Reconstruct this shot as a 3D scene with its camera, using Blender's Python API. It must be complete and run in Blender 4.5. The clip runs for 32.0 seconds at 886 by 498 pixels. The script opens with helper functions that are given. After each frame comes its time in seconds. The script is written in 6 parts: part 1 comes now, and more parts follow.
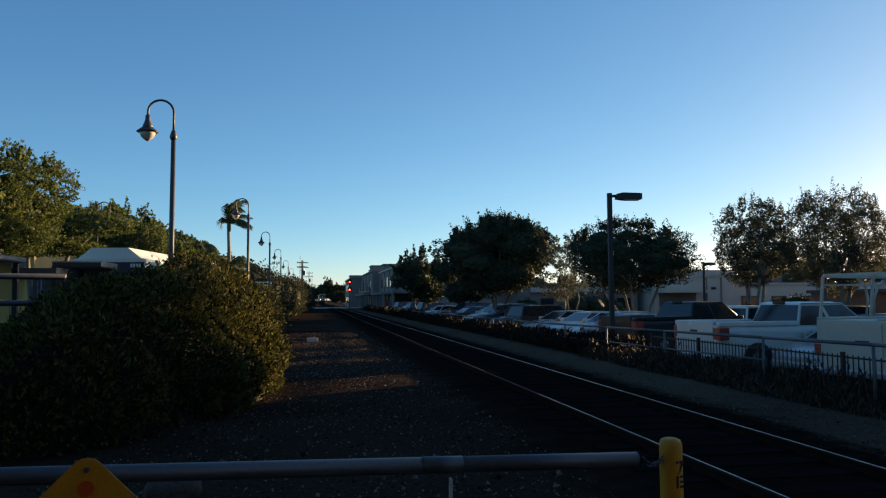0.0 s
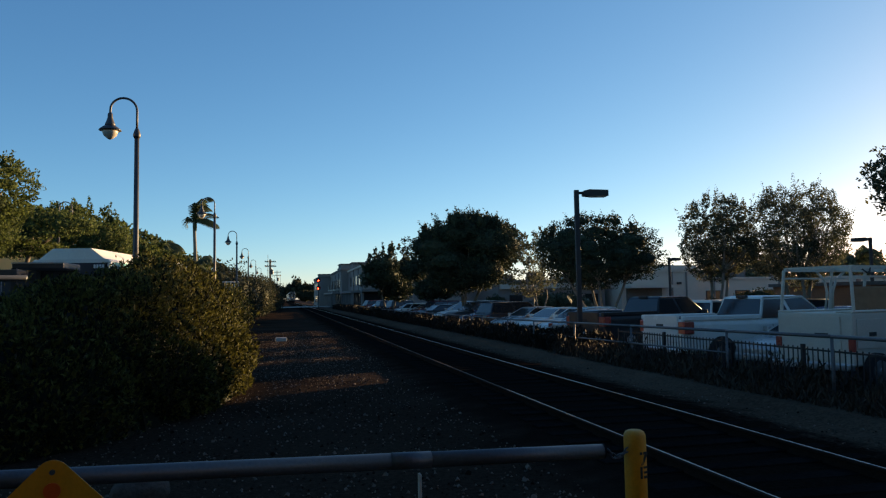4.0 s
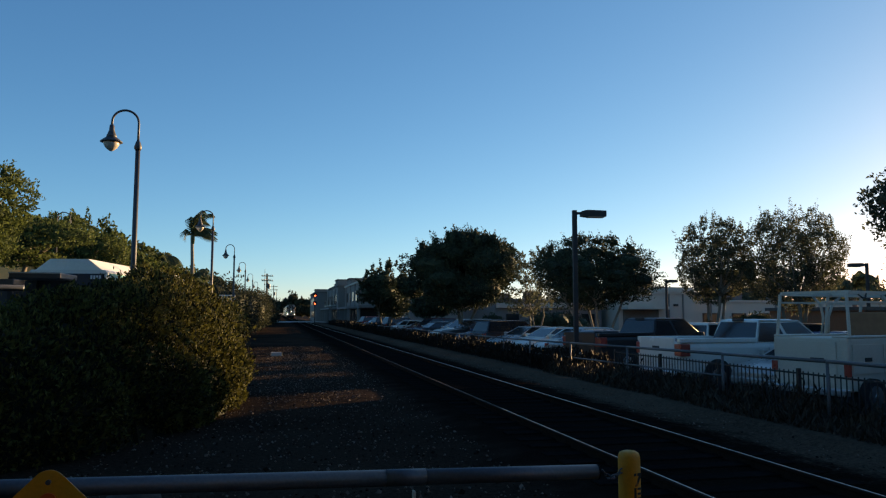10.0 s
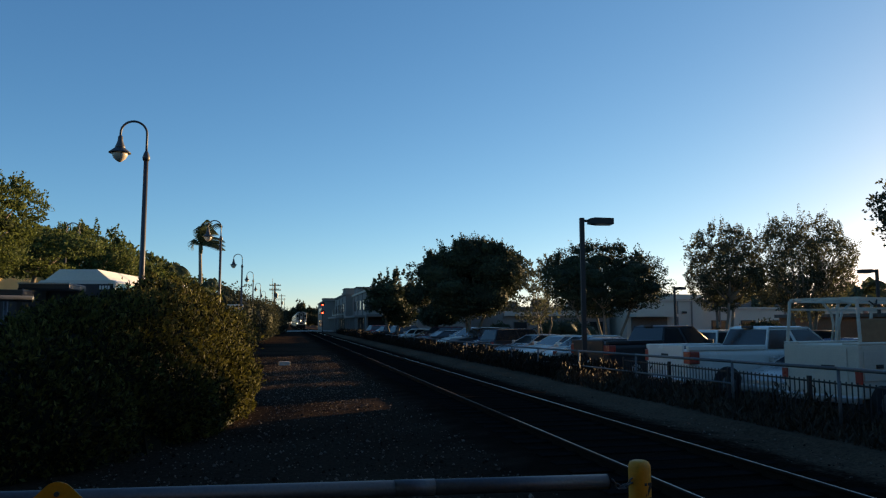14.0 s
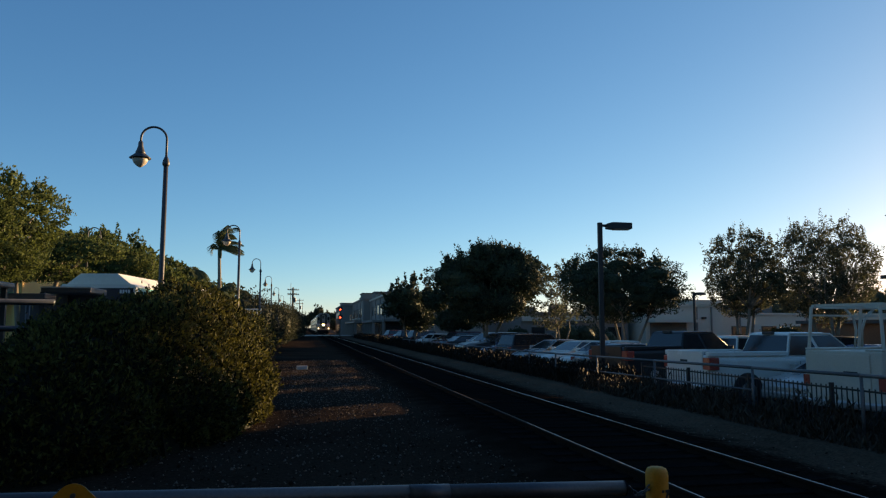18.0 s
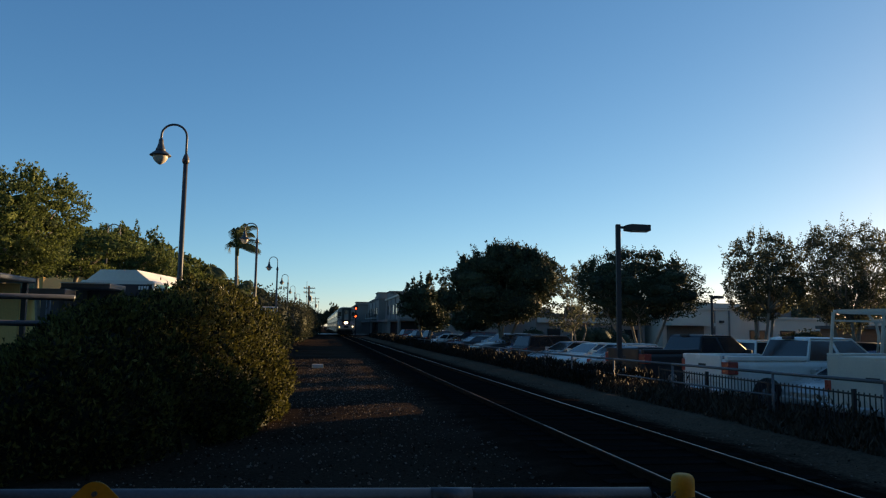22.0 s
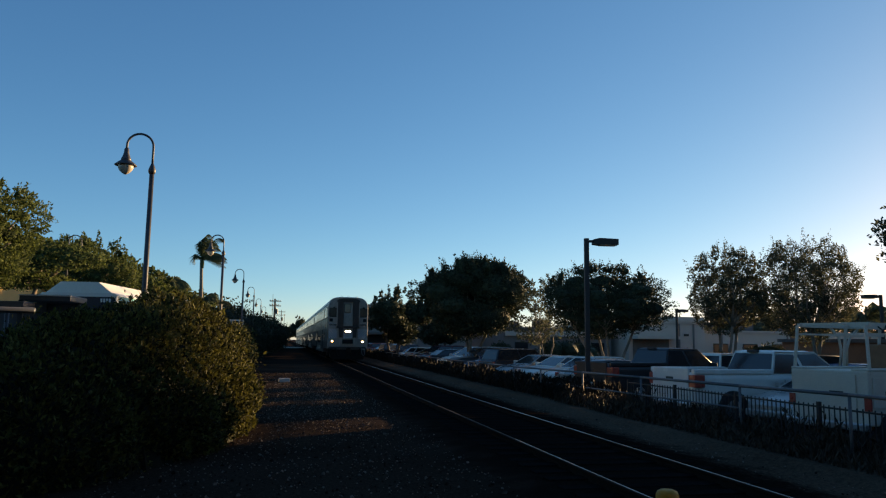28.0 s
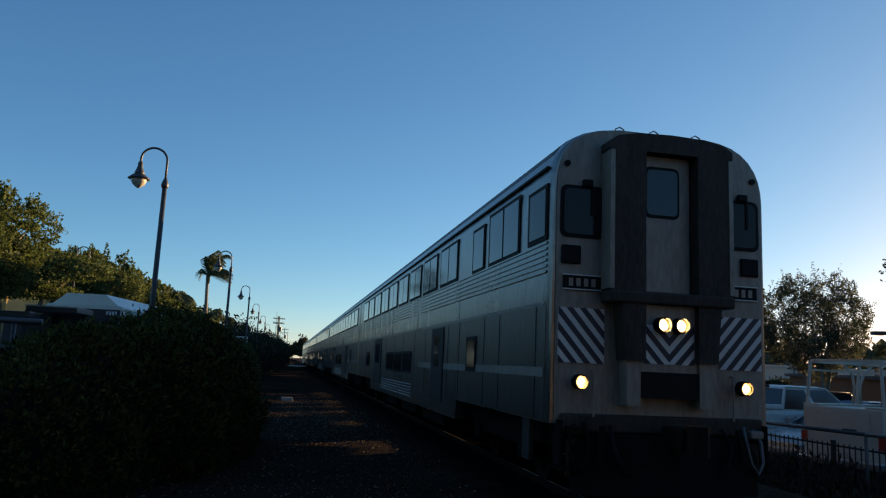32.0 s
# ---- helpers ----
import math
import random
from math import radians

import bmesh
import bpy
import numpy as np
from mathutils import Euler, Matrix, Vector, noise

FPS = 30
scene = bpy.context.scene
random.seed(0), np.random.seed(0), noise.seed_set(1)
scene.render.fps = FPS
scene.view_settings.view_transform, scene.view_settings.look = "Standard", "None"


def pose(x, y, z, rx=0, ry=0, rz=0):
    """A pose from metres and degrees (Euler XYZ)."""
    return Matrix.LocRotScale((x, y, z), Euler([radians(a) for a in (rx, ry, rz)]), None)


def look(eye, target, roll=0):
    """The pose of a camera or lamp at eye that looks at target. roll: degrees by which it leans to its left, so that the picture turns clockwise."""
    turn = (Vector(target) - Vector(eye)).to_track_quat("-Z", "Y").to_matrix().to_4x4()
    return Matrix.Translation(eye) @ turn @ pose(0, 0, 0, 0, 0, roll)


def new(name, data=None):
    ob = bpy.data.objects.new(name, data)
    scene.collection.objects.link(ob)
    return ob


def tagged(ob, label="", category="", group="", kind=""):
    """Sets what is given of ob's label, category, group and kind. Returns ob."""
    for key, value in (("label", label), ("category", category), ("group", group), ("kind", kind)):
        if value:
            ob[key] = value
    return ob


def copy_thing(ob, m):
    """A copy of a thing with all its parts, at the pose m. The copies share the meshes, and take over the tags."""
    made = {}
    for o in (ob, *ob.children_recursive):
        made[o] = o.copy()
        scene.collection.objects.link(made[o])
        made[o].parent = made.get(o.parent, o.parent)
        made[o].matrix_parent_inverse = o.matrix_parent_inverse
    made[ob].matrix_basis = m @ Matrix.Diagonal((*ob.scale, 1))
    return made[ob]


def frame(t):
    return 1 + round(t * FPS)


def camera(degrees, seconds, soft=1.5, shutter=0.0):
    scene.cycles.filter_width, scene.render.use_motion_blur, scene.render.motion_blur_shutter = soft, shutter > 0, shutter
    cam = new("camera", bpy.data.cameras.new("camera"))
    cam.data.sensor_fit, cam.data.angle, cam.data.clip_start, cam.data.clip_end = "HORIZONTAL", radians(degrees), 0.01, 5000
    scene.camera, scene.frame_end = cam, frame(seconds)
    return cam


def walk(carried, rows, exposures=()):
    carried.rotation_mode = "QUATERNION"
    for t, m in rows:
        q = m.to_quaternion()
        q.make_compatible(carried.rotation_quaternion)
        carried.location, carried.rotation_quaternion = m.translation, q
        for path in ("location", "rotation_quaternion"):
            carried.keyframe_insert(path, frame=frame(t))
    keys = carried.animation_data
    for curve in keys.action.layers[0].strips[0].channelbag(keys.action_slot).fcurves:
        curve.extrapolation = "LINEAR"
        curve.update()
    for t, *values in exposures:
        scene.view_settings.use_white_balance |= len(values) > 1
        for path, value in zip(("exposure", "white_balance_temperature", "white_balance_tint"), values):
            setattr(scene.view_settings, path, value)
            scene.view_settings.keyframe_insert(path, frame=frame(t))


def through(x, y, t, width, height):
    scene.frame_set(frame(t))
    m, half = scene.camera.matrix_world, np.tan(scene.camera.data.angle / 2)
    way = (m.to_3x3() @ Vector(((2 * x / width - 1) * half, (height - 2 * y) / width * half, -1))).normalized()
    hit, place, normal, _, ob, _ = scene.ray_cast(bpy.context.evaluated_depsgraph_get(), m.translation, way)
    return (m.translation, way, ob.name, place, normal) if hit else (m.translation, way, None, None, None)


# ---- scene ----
# ---- camera ----
cam = camera(62.0, 32.0, soft=1.2)
# seconds, x, y, z, yaw, pitch, roll
PATH = [
    (0, 0.001, -0.002, 1.750, -9.94, 3.90, 0.30),
    (0.5, 0.003, -0.006, 1.747, -10.73, 4.25, 0.38),
    (1, -0.002, -0.005, 1.745, -9.93, 4.19, -0.03),
    (1.5, -0.008, -0.009, 1.744, -9.60, 3.69, 0.16),
    (2, -0.004, -0.012, 1.746, -11.73, 3.92, -0.00),
    (2.5, -0.004, -0.011, 1.744, -12.45, 3.59, 0.43),
    (3, 0.004, -0.022, 1.749, -12.68, 3.77, 0.59),
    (3.5, 0.005, -0.030, 1.748, -12.26, 3.66, 1.06),
    (5.5, -0.003, -0.040, 1.748, -12.55, 3.97, 0.35),
    (6, 0.002, -0.037, 1.744, -12.57, 4.03, 0.40),
    (6.5, -0.006, -0.041, 1.747, -11.81, 3.99, 0.15),
    (7, -0.005, -0.036, 1.742, -12.58, 3.67, 0.33),
    (7.5, -0.006, -0.039, 1.746, -13.47, 3.96, -0.01),
    (8, -0.006, -0.042, 1.748, -13.02, 4.16, 0.25),
    (8.5, -0.020, -0.087, 1.752, -12.88, 4.51, 0.70),
    (9, -0.009, -0.057, 1.748, -12.68, 4.60, 0.34),
    (9.5, -0.007, -0.058, 1.748, -12.42, 4.97, 0.13),
    (10, -0.007, -0.060, 1.748, -12.58, 5.05, -0.13),
    (10.5, -0.007, -0.065, 1.751, -12.45, 5.22, -0.03),
    (11, -0.006, -0.054, 1.749, -13.17, 5.28, -0.18),
    (11.5, -0.001, -0.050, 1.749, -12.80, 5.08, 0.18),
    (12, 0.000, -0.052, 1.747, -12.24, 5.30, 0.71),
    (12.5, -0.002, -0.057, 1.750, -11.99, 5.59, 0.54),
    (13, -0.013, -0.070, 1.754, -11.62, 5.76, 0.42),
    (13.5, -0.009, -0.057, 1.752, -11.93, 5.73, 0.26),
    (14, -0.007, -0.052, 1.751, -11.99, 5.70, 0.14),
    (14.5, -0.006, -0.055, 1.752, -11.84, 6.13, 0.43),
    (15, -0.006, -0.058, 1.751, -11.46, 6.06, 0.14),
    (15.5, -0.005, -0.043, 1.750, -10.83, 5.99, -0.21),
    (17.5, 0.008, -0.037, 1.747, -11.12, 6.06, -0.23),
    (18, 0.005, -0.045, 1.748, -10.64, 6.08, -0.05),
    (18.5, 0.005, -0.040, 1.749, -10.67, 6.24, -0.28),
    (19, 0.005, -0.033, 1.746, -10.36, 6.39, -0.21),
    (19.5, 0.001, -0.024, 1.749, -10.24, 6.20, -0.18),
    (20, 0.003, -0.028, 1.746, -10.46, 5.54, 0.30),
    (20.5, 0.004, -0.024, 1.752, -9.80, 5.64, 0.51),
    (21, -0.001, -0.020, 1.749, -9.23, 5.60, 0.53),
    (21.5, -0.002, -0.009, 1.745, -9.31, 5.64, 0.37),
    (22, -0.023, 0.006, 1.751, -9.49, 6.08, -0.81),
    (22.5, -0.082, 0.092, 1.750, -9.57, 5.01, -0.50),
    (23, -0.160, 0.154, 1.749, -9.72, 6.75, 0.74),
    (23.5, -0.177, 0.189, 1.748, -10.33, 6.60, 0.93),
    (24, -0.157, 0.182, 1.747, -8.86, 6.93, -1.16),
    (24.5, -0.102, 0.159, 1.754, -9.79, 7.51, -1.66),
    (25, -0.069, 0.121, 1.764, -10.57, 7.43, -1.04),
    (25.5, -0.062, 0.133, 1.759, -10.57, 6.80, -0.54),
    (27.5, -0.067, 0.086, 1.752, -11.41, 7.15, -0.41),
    (28, -0.078, 0.082, 1.753, -12.03, 7.14, -0.79),
    (28.5, -0.089, 0.128, 1.760, -13.07, 7.03, -1.37),
    (29, -0.092, 0.109, 1.748, -13.22, 7.34, -1.94),
    (29.5, -0.083, 0.113, 1.773, -13.26, 7.47, -1.64),
    (30, -0.082, 0.123, 1.762, -13.36, 7.23, -1.12),
    (30.5, -0.081, 0.131, 1.757, -13.11, 7.53, -1.51),
    (31, -0.096, 0.147, 1.777, -13.33, 8.09, -1.43),
    (31.5, -0.137, 0.239, 1.786, -12.72, 8.33, -2.25),
    (32, -0.165, 0.212, 1.779, -11.85, 8.88, -2.59),
]
walk(cam, [(t, pose(x, y, z, 90 + p, r, w)) for t, x, y, z, w, p, r in PATH],
     exposures=[(t, e + 0.35, 9900, 12) for t, e in ((0.0, 1.0), (10.0, 0.96), (20.0, 0.88), (29.0, 0.82), (31.0, 0.76), (32.0, 0.86))])

# ---- light ----
SUN_WAY = Vector((0.875, 0.485, 0.0)).normalized()
SUN_EL = radians(5.4)
SUN_DIR = Vector((SUN_WAY.x * math.cos(SUN_EL), SUN_WAY.y * math.cos(SUN_EL), math.sin(SUN_EL)))
world = bpy.data.worlds.new("sky")
scene.world = world
world.use_nodes = True
wn = world.node_tree.nodes
sky = wn.new("ShaderNodeTexSky")
sky.sky_type = "NISHITA"
sky.sun_disc = False
sky.sun_elevation = SUN_EL
sky.sun_rotation = math.atan2(SUN_WAY.x, SUN_WAY.y)
sky.air_density = 0.62
sky.dust_density = 0.24
sky.ozone_density = 3.9
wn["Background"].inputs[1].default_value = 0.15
# sky colour graded per channel: deeper blue overhead, paler painted haze low down
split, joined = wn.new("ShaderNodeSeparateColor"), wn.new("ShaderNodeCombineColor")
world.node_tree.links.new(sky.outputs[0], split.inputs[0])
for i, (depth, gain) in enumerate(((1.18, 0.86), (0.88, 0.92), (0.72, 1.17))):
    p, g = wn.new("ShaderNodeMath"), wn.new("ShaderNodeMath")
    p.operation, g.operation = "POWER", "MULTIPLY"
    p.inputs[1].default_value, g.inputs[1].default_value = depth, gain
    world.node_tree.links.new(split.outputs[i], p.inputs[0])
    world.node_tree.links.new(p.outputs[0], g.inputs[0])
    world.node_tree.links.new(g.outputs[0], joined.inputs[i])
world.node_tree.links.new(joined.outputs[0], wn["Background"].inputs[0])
sun = new("sun", bpy.data.lights.new("sun", "SUN"))
sun.data.energy = 4.5
sun.data.angle = radians(0.6)
sun.data.color = (1.0, 0.8, 0.55)
sun.matrix_world = look(SUN_DIR * 100, (0, 0, 0))


# ---- materials ----
def mat(name, col, rough=0.6, metal=0.0, var=0.25, scale=6.0, bump=0.0, col2=None, spec=0.5, glow=None, island=False, fine=8.0, stretch=None):
    """Principled surface with variation at two scales."""
    m = bpy.data.materials.new(name)
    m.use_nodes = True
    nt = m.node_tree
    n, l = nt.nodes, nt.links
    b = n["Principled BSDF"]
    b.inputs["Roughness"].default_value = rough
    b.inputs["Metallic"].default_value = metal
    b.inputs["Specular IOR Level"].default_value = spec
    tc = n.new("ShaderNodeTexCoord")
    n1 = n.new("ShaderNodeTexNoise")
    n1.inputs["Scale"].default_value = scale
    n1.inputs["Detail"].default_value = 4
    n2 = n.new("ShaderNodeTexNoise")
    n2.inputs["Scale"].default_value = scale * fine
    n2.inputs["Detail"].default_value = 3
    where = tc.outputs["Object"]
    if stretch:
        mp = n.new("ShaderNodeMapping")
        mp.inputs["Scale"].default_value = stretch
        l.new(where, mp.inputs["Vector"])
        where = mp.outputs[0]
    l.new(where, n1.inputs["Vector"])
    l.new(where, n2.inputs["Vector"])
    mx = n.new("ShaderNodeMath")
    mx.operation = "MULTIPLY_ADD"
    mx.inputs[1].default_value = 0.5
    l.new(n1.outputs["Fac"], mx.inputs[0])
    half = n.new("ShaderNodeMath")
    half.operation = "MULTIPLY"
    half.inputs[1].default_value = 0.5
    l.new(n2.outputs["Fac"], half.inputs[0])
    l.new(half.outputs[0], mx.inputs[2])
    src = mx.outputs[0]
    if island:
        g = n.new("ShaderNodeNewGeometry")
        av = n.new("ShaderNodeMath")
        av.operation = "MULTIPLY_ADD"
        av.inputs[1].default_value = 0.6
        l.new(g.outputs["Random Per Island"], av.inputs[0])
        sub = n.new("ShaderNodeMath")
        sub.operation = "MULTIPLY_ADD"
        sub.inputs[1].default_value = 0.6
        sub.inputs[2].default_value = -0.1
        l.new(src, sub.inputs[0])
        l.new(sub.outputs[0], av.inputs[2])
        src = av.outputs[0]
    rp = n.new("ShaderNodeValToRGB")
    c2 = col2 or tuple(min(1, c * (1 + var)) for c in col)
    c1 = tuple(c * (1 - var) for c in col)
    e = rp.color_ramp.elements
    e[0].position, e[1].position = 0.3, 0.7
    e[0].color, e[1].color = (*c1, 1), (*c2, 1)
    l.new(src, rp.inputs[0])
    l.new(rp.outputs[0], b.inputs["Base Color"])
    rr = n.new("ShaderNodeMapRange")
    rr.inputs["To Min"].default_value = max(0.03, rough - 0.1)
    rr.inputs["To Max"].default_value = min(1, rough + 0.1)
    l.new(n1.outputs["Fac"], rr.inputs["Value"])
    l.new(rr.outputs[0], b.inputs["Roughness"])
    if bump:
        bp = n.new("ShaderNodeBump")
        bp.inputs["Strength"].default_value = bump
        bp.inputs["Distance"].default_value = 0.03
        l.new(mx.outputs[0], bp.inputs["Height"])
        l.new(bp.outputs[0], b.inputs["Normal"])
    if glow:
        b.inputs["Emission Color"].default_value = (*glow[0], 1)
        b.inputs["Emission Strength"].default_value = glow[1]
    return m


def leaf_mat(name, c1, c2, through=0.35, spec=0.12):
    m = bpy.data.materials.new(name)
    m.use_nodes = True
    n, l = m.node_tree.nodes, m.node_tree.links
    b = n["Principled BSDF"]
    b.inputs["Roughness"].default_value = 0.65
    b.inputs["Specular IOR Level"].default_value = spec
    g = n.new("ShaderNodeNewGeometry")
    tc = n.new("ShaderNodeTexCoord")
    no = n.new("ShaderNodeTexNoise")
    no.inputs["Scale"].default_value = 2.5
    l.new(tc.outputs["Object"], no.inputs["Vector"])
    ad = n.new("ShaderNodeMath")
    ad.operation = "MULTIPLY_ADD"
    ad.inputs[1].default_value = 0.8
    l.new(g.outputs["Random Per Island"], ad.inputs[0])
    h = n.new("ShaderNodeMath")
    h.operation = "MULTIPLY"
    h.inputs[1].default_value = 0.2
    l.new(no.outputs["Fac"], h.inputs[0])
    l.new(h.outputs[0], ad.inputs[2])
    rp = n.new("ShaderNodeValToRGB")
    e = rp.color_ramp.elements
    e[0].position, e[1].position = 0.2, 0.8
    e[0].color, e[1].color = (*c1, 1), (*c2, 1)
    l.new(ad.outputs[0], rp.inputs[0])
    l.new(rp.outputs[0], b.inputs["Base Color"])
    tr = n.new("ShaderNodeBsdfTranslucent")
    l.new(rp.outputs[0], tr.inputs["Color"])
    ms = n.new("ShaderNodeMixShader")
    ms.inputs[0].default_value = through
    l.new(b.outputs[0], ms.inputs[1])
    l.new(tr.outputs[0], ms.inputs[2])
    l.new(ms.outputs[0], n["Material Output"].inputs["Surface"])
    return m


def ground_mat():
    """Gravel path, ballast, dirt and asphalt in strips along x, with ragged borders between them."""
    m = bpy.data.materials.new("gravel, ballast, dirt and asphalt")
    m.use_nodes = True
    n, l = m.node_tree.nodes, m.node_tree.links
    b = n["Principled BSDF"]
    b.inputs["Specular IOR Level"].default_value = 0.0
    b.inputs["Roughness"].default_value = 0.95
    tc = n.new("ShaderNodeTexCoord")
    sep = n.new("ShaderNodeSeparateXYZ")
    l.new(tc.outputs["Object"], sep.inputs[0])

    def noise_at(scale, detail=4.0):
        t = n.new("ShaderNodeTexNoise")
        t.inputs["Scale"].default_value = scale
        t.inputs["Detail"].default_value = detail
        l.new(tc.outputs["Object"], t.inputs["Vector"])
        return t.outputs["Fac"]

    def calc(op, a, v, add=None):
        q = n.new("ShaderNodeMath")
        q.operation = op
        for k, x in enumerate((a, v, add)):
            if x is None:
                continue
            if isinstance(x, (int, float)):
                q.inputs[k].default_value = x
            else:
                l.new(x, q.inputs[k])
        return q.outputs[0]

    broad, mid, grain, pebble = noise_at(0.35), noise_at(2.2), noise_at(17, 3), noise_at(60, 2)
    wob = calc("MULTIPLY_ADD", calc("ADD", mid, calc("MULTIPLY", grain, 0.6)), 1.3, -1.04)
    across = calc("ADD", sep.outputs["X"], wob)

    def rise(a, z):
        r = n.new("ShaderNodeMapRange")
        r.interpolation_type = "SMOOTHSTEP"
        r.inputs["From Min"].default_value, r.inputs["From Max"].default_value = a, z
        l.new(across, r.inputs["Value"])
        return r.outputs[0]

    speck = calc("ADD", calc("MULTIPLY", broad, 0.3), calc("ADD", calc("MULTIPLY", grain, 0.35), calc("MULTIPLY", pebble, 0.35)))

    def tone(dark, light):
        r = n.new("ShaderNodeValToRGB")
        e = r.color_ramp.elements
        e[0].position, e[1].position = 0.36, 0.64
        e[0].color, e[1].color = (*dark, 1), (*light, 1)
        l.new(speck, r.inputs[0])
        return r.outputs[0]

    col = tone((0.015, 0.0095, 0.007), (0.066, 0.044, 0.0325))
    # ballast kept near black; dirt lifted and warmed to carry lens glare
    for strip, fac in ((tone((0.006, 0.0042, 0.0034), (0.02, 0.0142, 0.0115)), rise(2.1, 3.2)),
                       (tone((0.05, 0.031, 0.022), (0.15, 0.096, 0.067)), rise(5.9, 6.9)),
                       (tone((0.03, 0.03, 0.032), (0.045, 0.045, 0.047)), rise(9.7, 10.1))):
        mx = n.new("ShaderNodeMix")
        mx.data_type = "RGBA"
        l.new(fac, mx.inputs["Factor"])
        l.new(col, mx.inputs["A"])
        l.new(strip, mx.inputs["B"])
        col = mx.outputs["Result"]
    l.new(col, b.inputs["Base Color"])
    bp = n.new("ShaderNodeBump")
    bp.inputs["Strength"].default_value = 0.9
    bp.inputs["Distance"].default_value = 0.03
    l.new(speck, bp.inputs["Height"])
    l.new(bp.outputs[0], b.inputs["Normal"])
    return m


M_GROUND = ground_mat()
M_STONE = mat("stone", (0.05, 0.04, 0.033), 0.9, var=0.7, scale=3, island=True, spec=0.0, col2=(0.19, 0.15, 0.125))
M_CONC = mat("concrete", (0.38, 0.36, 0.33), 0.85, var=0.15, scale=1.5, bump=0.3, fine=20)
M_ROCK = mat("dark grey rock", (0.075, 0.068, 0.062), 0.9, var=0.4, scale=4, bump=0.6, spec=0.1)
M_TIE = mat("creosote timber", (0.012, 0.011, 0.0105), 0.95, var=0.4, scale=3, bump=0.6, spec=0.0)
M_RAILSIDE = mat("rusted steel", (0.022, 0.015, 0.012), 0.95, 0.0, var=0.4, scale=8, bump=0.3, spec=0.05)
M_RAILNOSHEEN = mat("rail head with its far sheen painted out", (0.07, 0.05, 0.04), 0.6, 0.3, var=0.3, scale=4)
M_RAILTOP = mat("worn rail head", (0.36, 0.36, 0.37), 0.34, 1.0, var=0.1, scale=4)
M_WEATHERED = mat("weathered fence steel", (0.12, 0.125, 0.13), 0.6, 0.5, var=0.25, scale=7, bump=0.1)
M_GALV = mat("galvanised steel", (0.085, 0.09, 0.1), 0.5, 0.5, var=0.2, scale=9, bump=0.1)
M_PALESTRIP = mat("pale strip steel with sunlit edge tone", (0.5, 0.47, 0.43), 0.5, 0.2, var=0.15, scale=9)
M_YELLOW = mat("yellow paint", (0.68, 0.25, 0.01), 0.6, var=0.15, scale=9, bump=0.15)
M_SIGN = mat("amber sign paint", (0.68, 0.25, 0.01), 0.55, var=0.12, scale=9, bump=0.1)
M_ORANGE = mat("orange reflector", (0.75, 0.085, 0.012), 0.35, var=0.1)
M_BLACKPAINT = mat("black paint", (0.012, 0.012, 0.013), 0.6, var=0.3)
M_LAMP = mat("bronze lamp paint", (0.06, 0.06, 0.065), 0.5, 0.3, var=0.25, scale=5)
M_DARKPOLE = mat("dark bronze pole", (0.02, 0.02, 0.022), 0.6, 0.2, var=0.3)
M_GLOBE = mat("milky glass", (0.5, 0.43, 0.36), 0.35, var=0.06)
M_BARK = mat("bark", (0.16, 0.13, 0.1), 0.9, var=0.4, scale=5, bump=0.8)
M_PALEBARK = mat("pale bark", (0.2, 0.175, 0.145), 0.9, var=0.35, scale=5, bump=0.6)
M_WHITEPAINT = mat("white car paint", (0.7, 0.65, 0.585), 0.25, var=0.03, scale=2)
# truck white greyed and warmed to carry shade and haze
M_TRUCKWHITE = mat("white truck paint toned for shade and haze", (0.56, 0.48, 0.39), 0.5, var=0.12, scale=2.5, fine=12)
M_CREAM = mat("cream bus paint", (0.74, 0.7, 0.62), 0.35, var=0.06, scale=2)
M_SILVER = mat("silver car paint", (0.42, 0.4, 0.38), 0.28, 0.5, var=0.06, scale=2)
M_DARKCAR = mat("dark grey car paint", (0.03, 0.033, 0.038), 0.25, 0.2, var=0.1, scale=2)
M_BLACKCAR = mat("black car paint", (0.012, 0.012, 0.014), 0.42, var=0.1, scale=2)
M_BLUECAR = mat("blue car paint", (0.03, 0.06, 0.13), 0.25, 0.2, var=0.1, scale=2)
M_BEIGECAR = mat("beige car paint", (0.4, 0.36, 0.3), 0.3, 0.3, var=0.06, scale=2)
M_REDCAR = mat("dark red car paint", (0.14, 0.02, 0.02), 0.25, 0.1, var=0.1, scale=2)
M_RUBBER = mat("tyre rubber", (0.015, 0.015, 0.016), 0.85, var=0.3)
M_RIM = mat("alloy rim", (0.5, 0.5, 0.52), 0.35, 0.9, var=0.1)
M_CARGLASS = mat("tinted glass", (0.02, 0.023, 0.026), 0.06, var=0.1, spec=0.8)
M_TAIL = mat("red tail lamp", (0.42, 0.045, 0.03), 0.3, var=0.1)
M_HEADL = mat("clear lamp lens", (0.6, 0.62, 0.64), 0.1, var=0.05, spec=0.8)
M_PLATE = mat("plate", (0.6, 0.6, 0.58), 0.5, var=0.05)
M_PLASTIC = mat("black plastic", (0.02, 0.02, 0.021), 0.6, var=0.2)
M_STEEL = mat("stainless steel", (0.25, 0.232, 0.218), 0.29, 0.9, var=0.4, scale=0.8, bump=0.12, fine=9, stretch=(1, 2.2, 0.35))
M_STEELLOWER = mat("lower stainless panels, grime and dark reflection", (0.1, 0.086, 0.076), 0.4, 0.75, var=0.55, scale=1.1, bump=0.08, fine=9, stretch=(1, 2.6, 0.3))
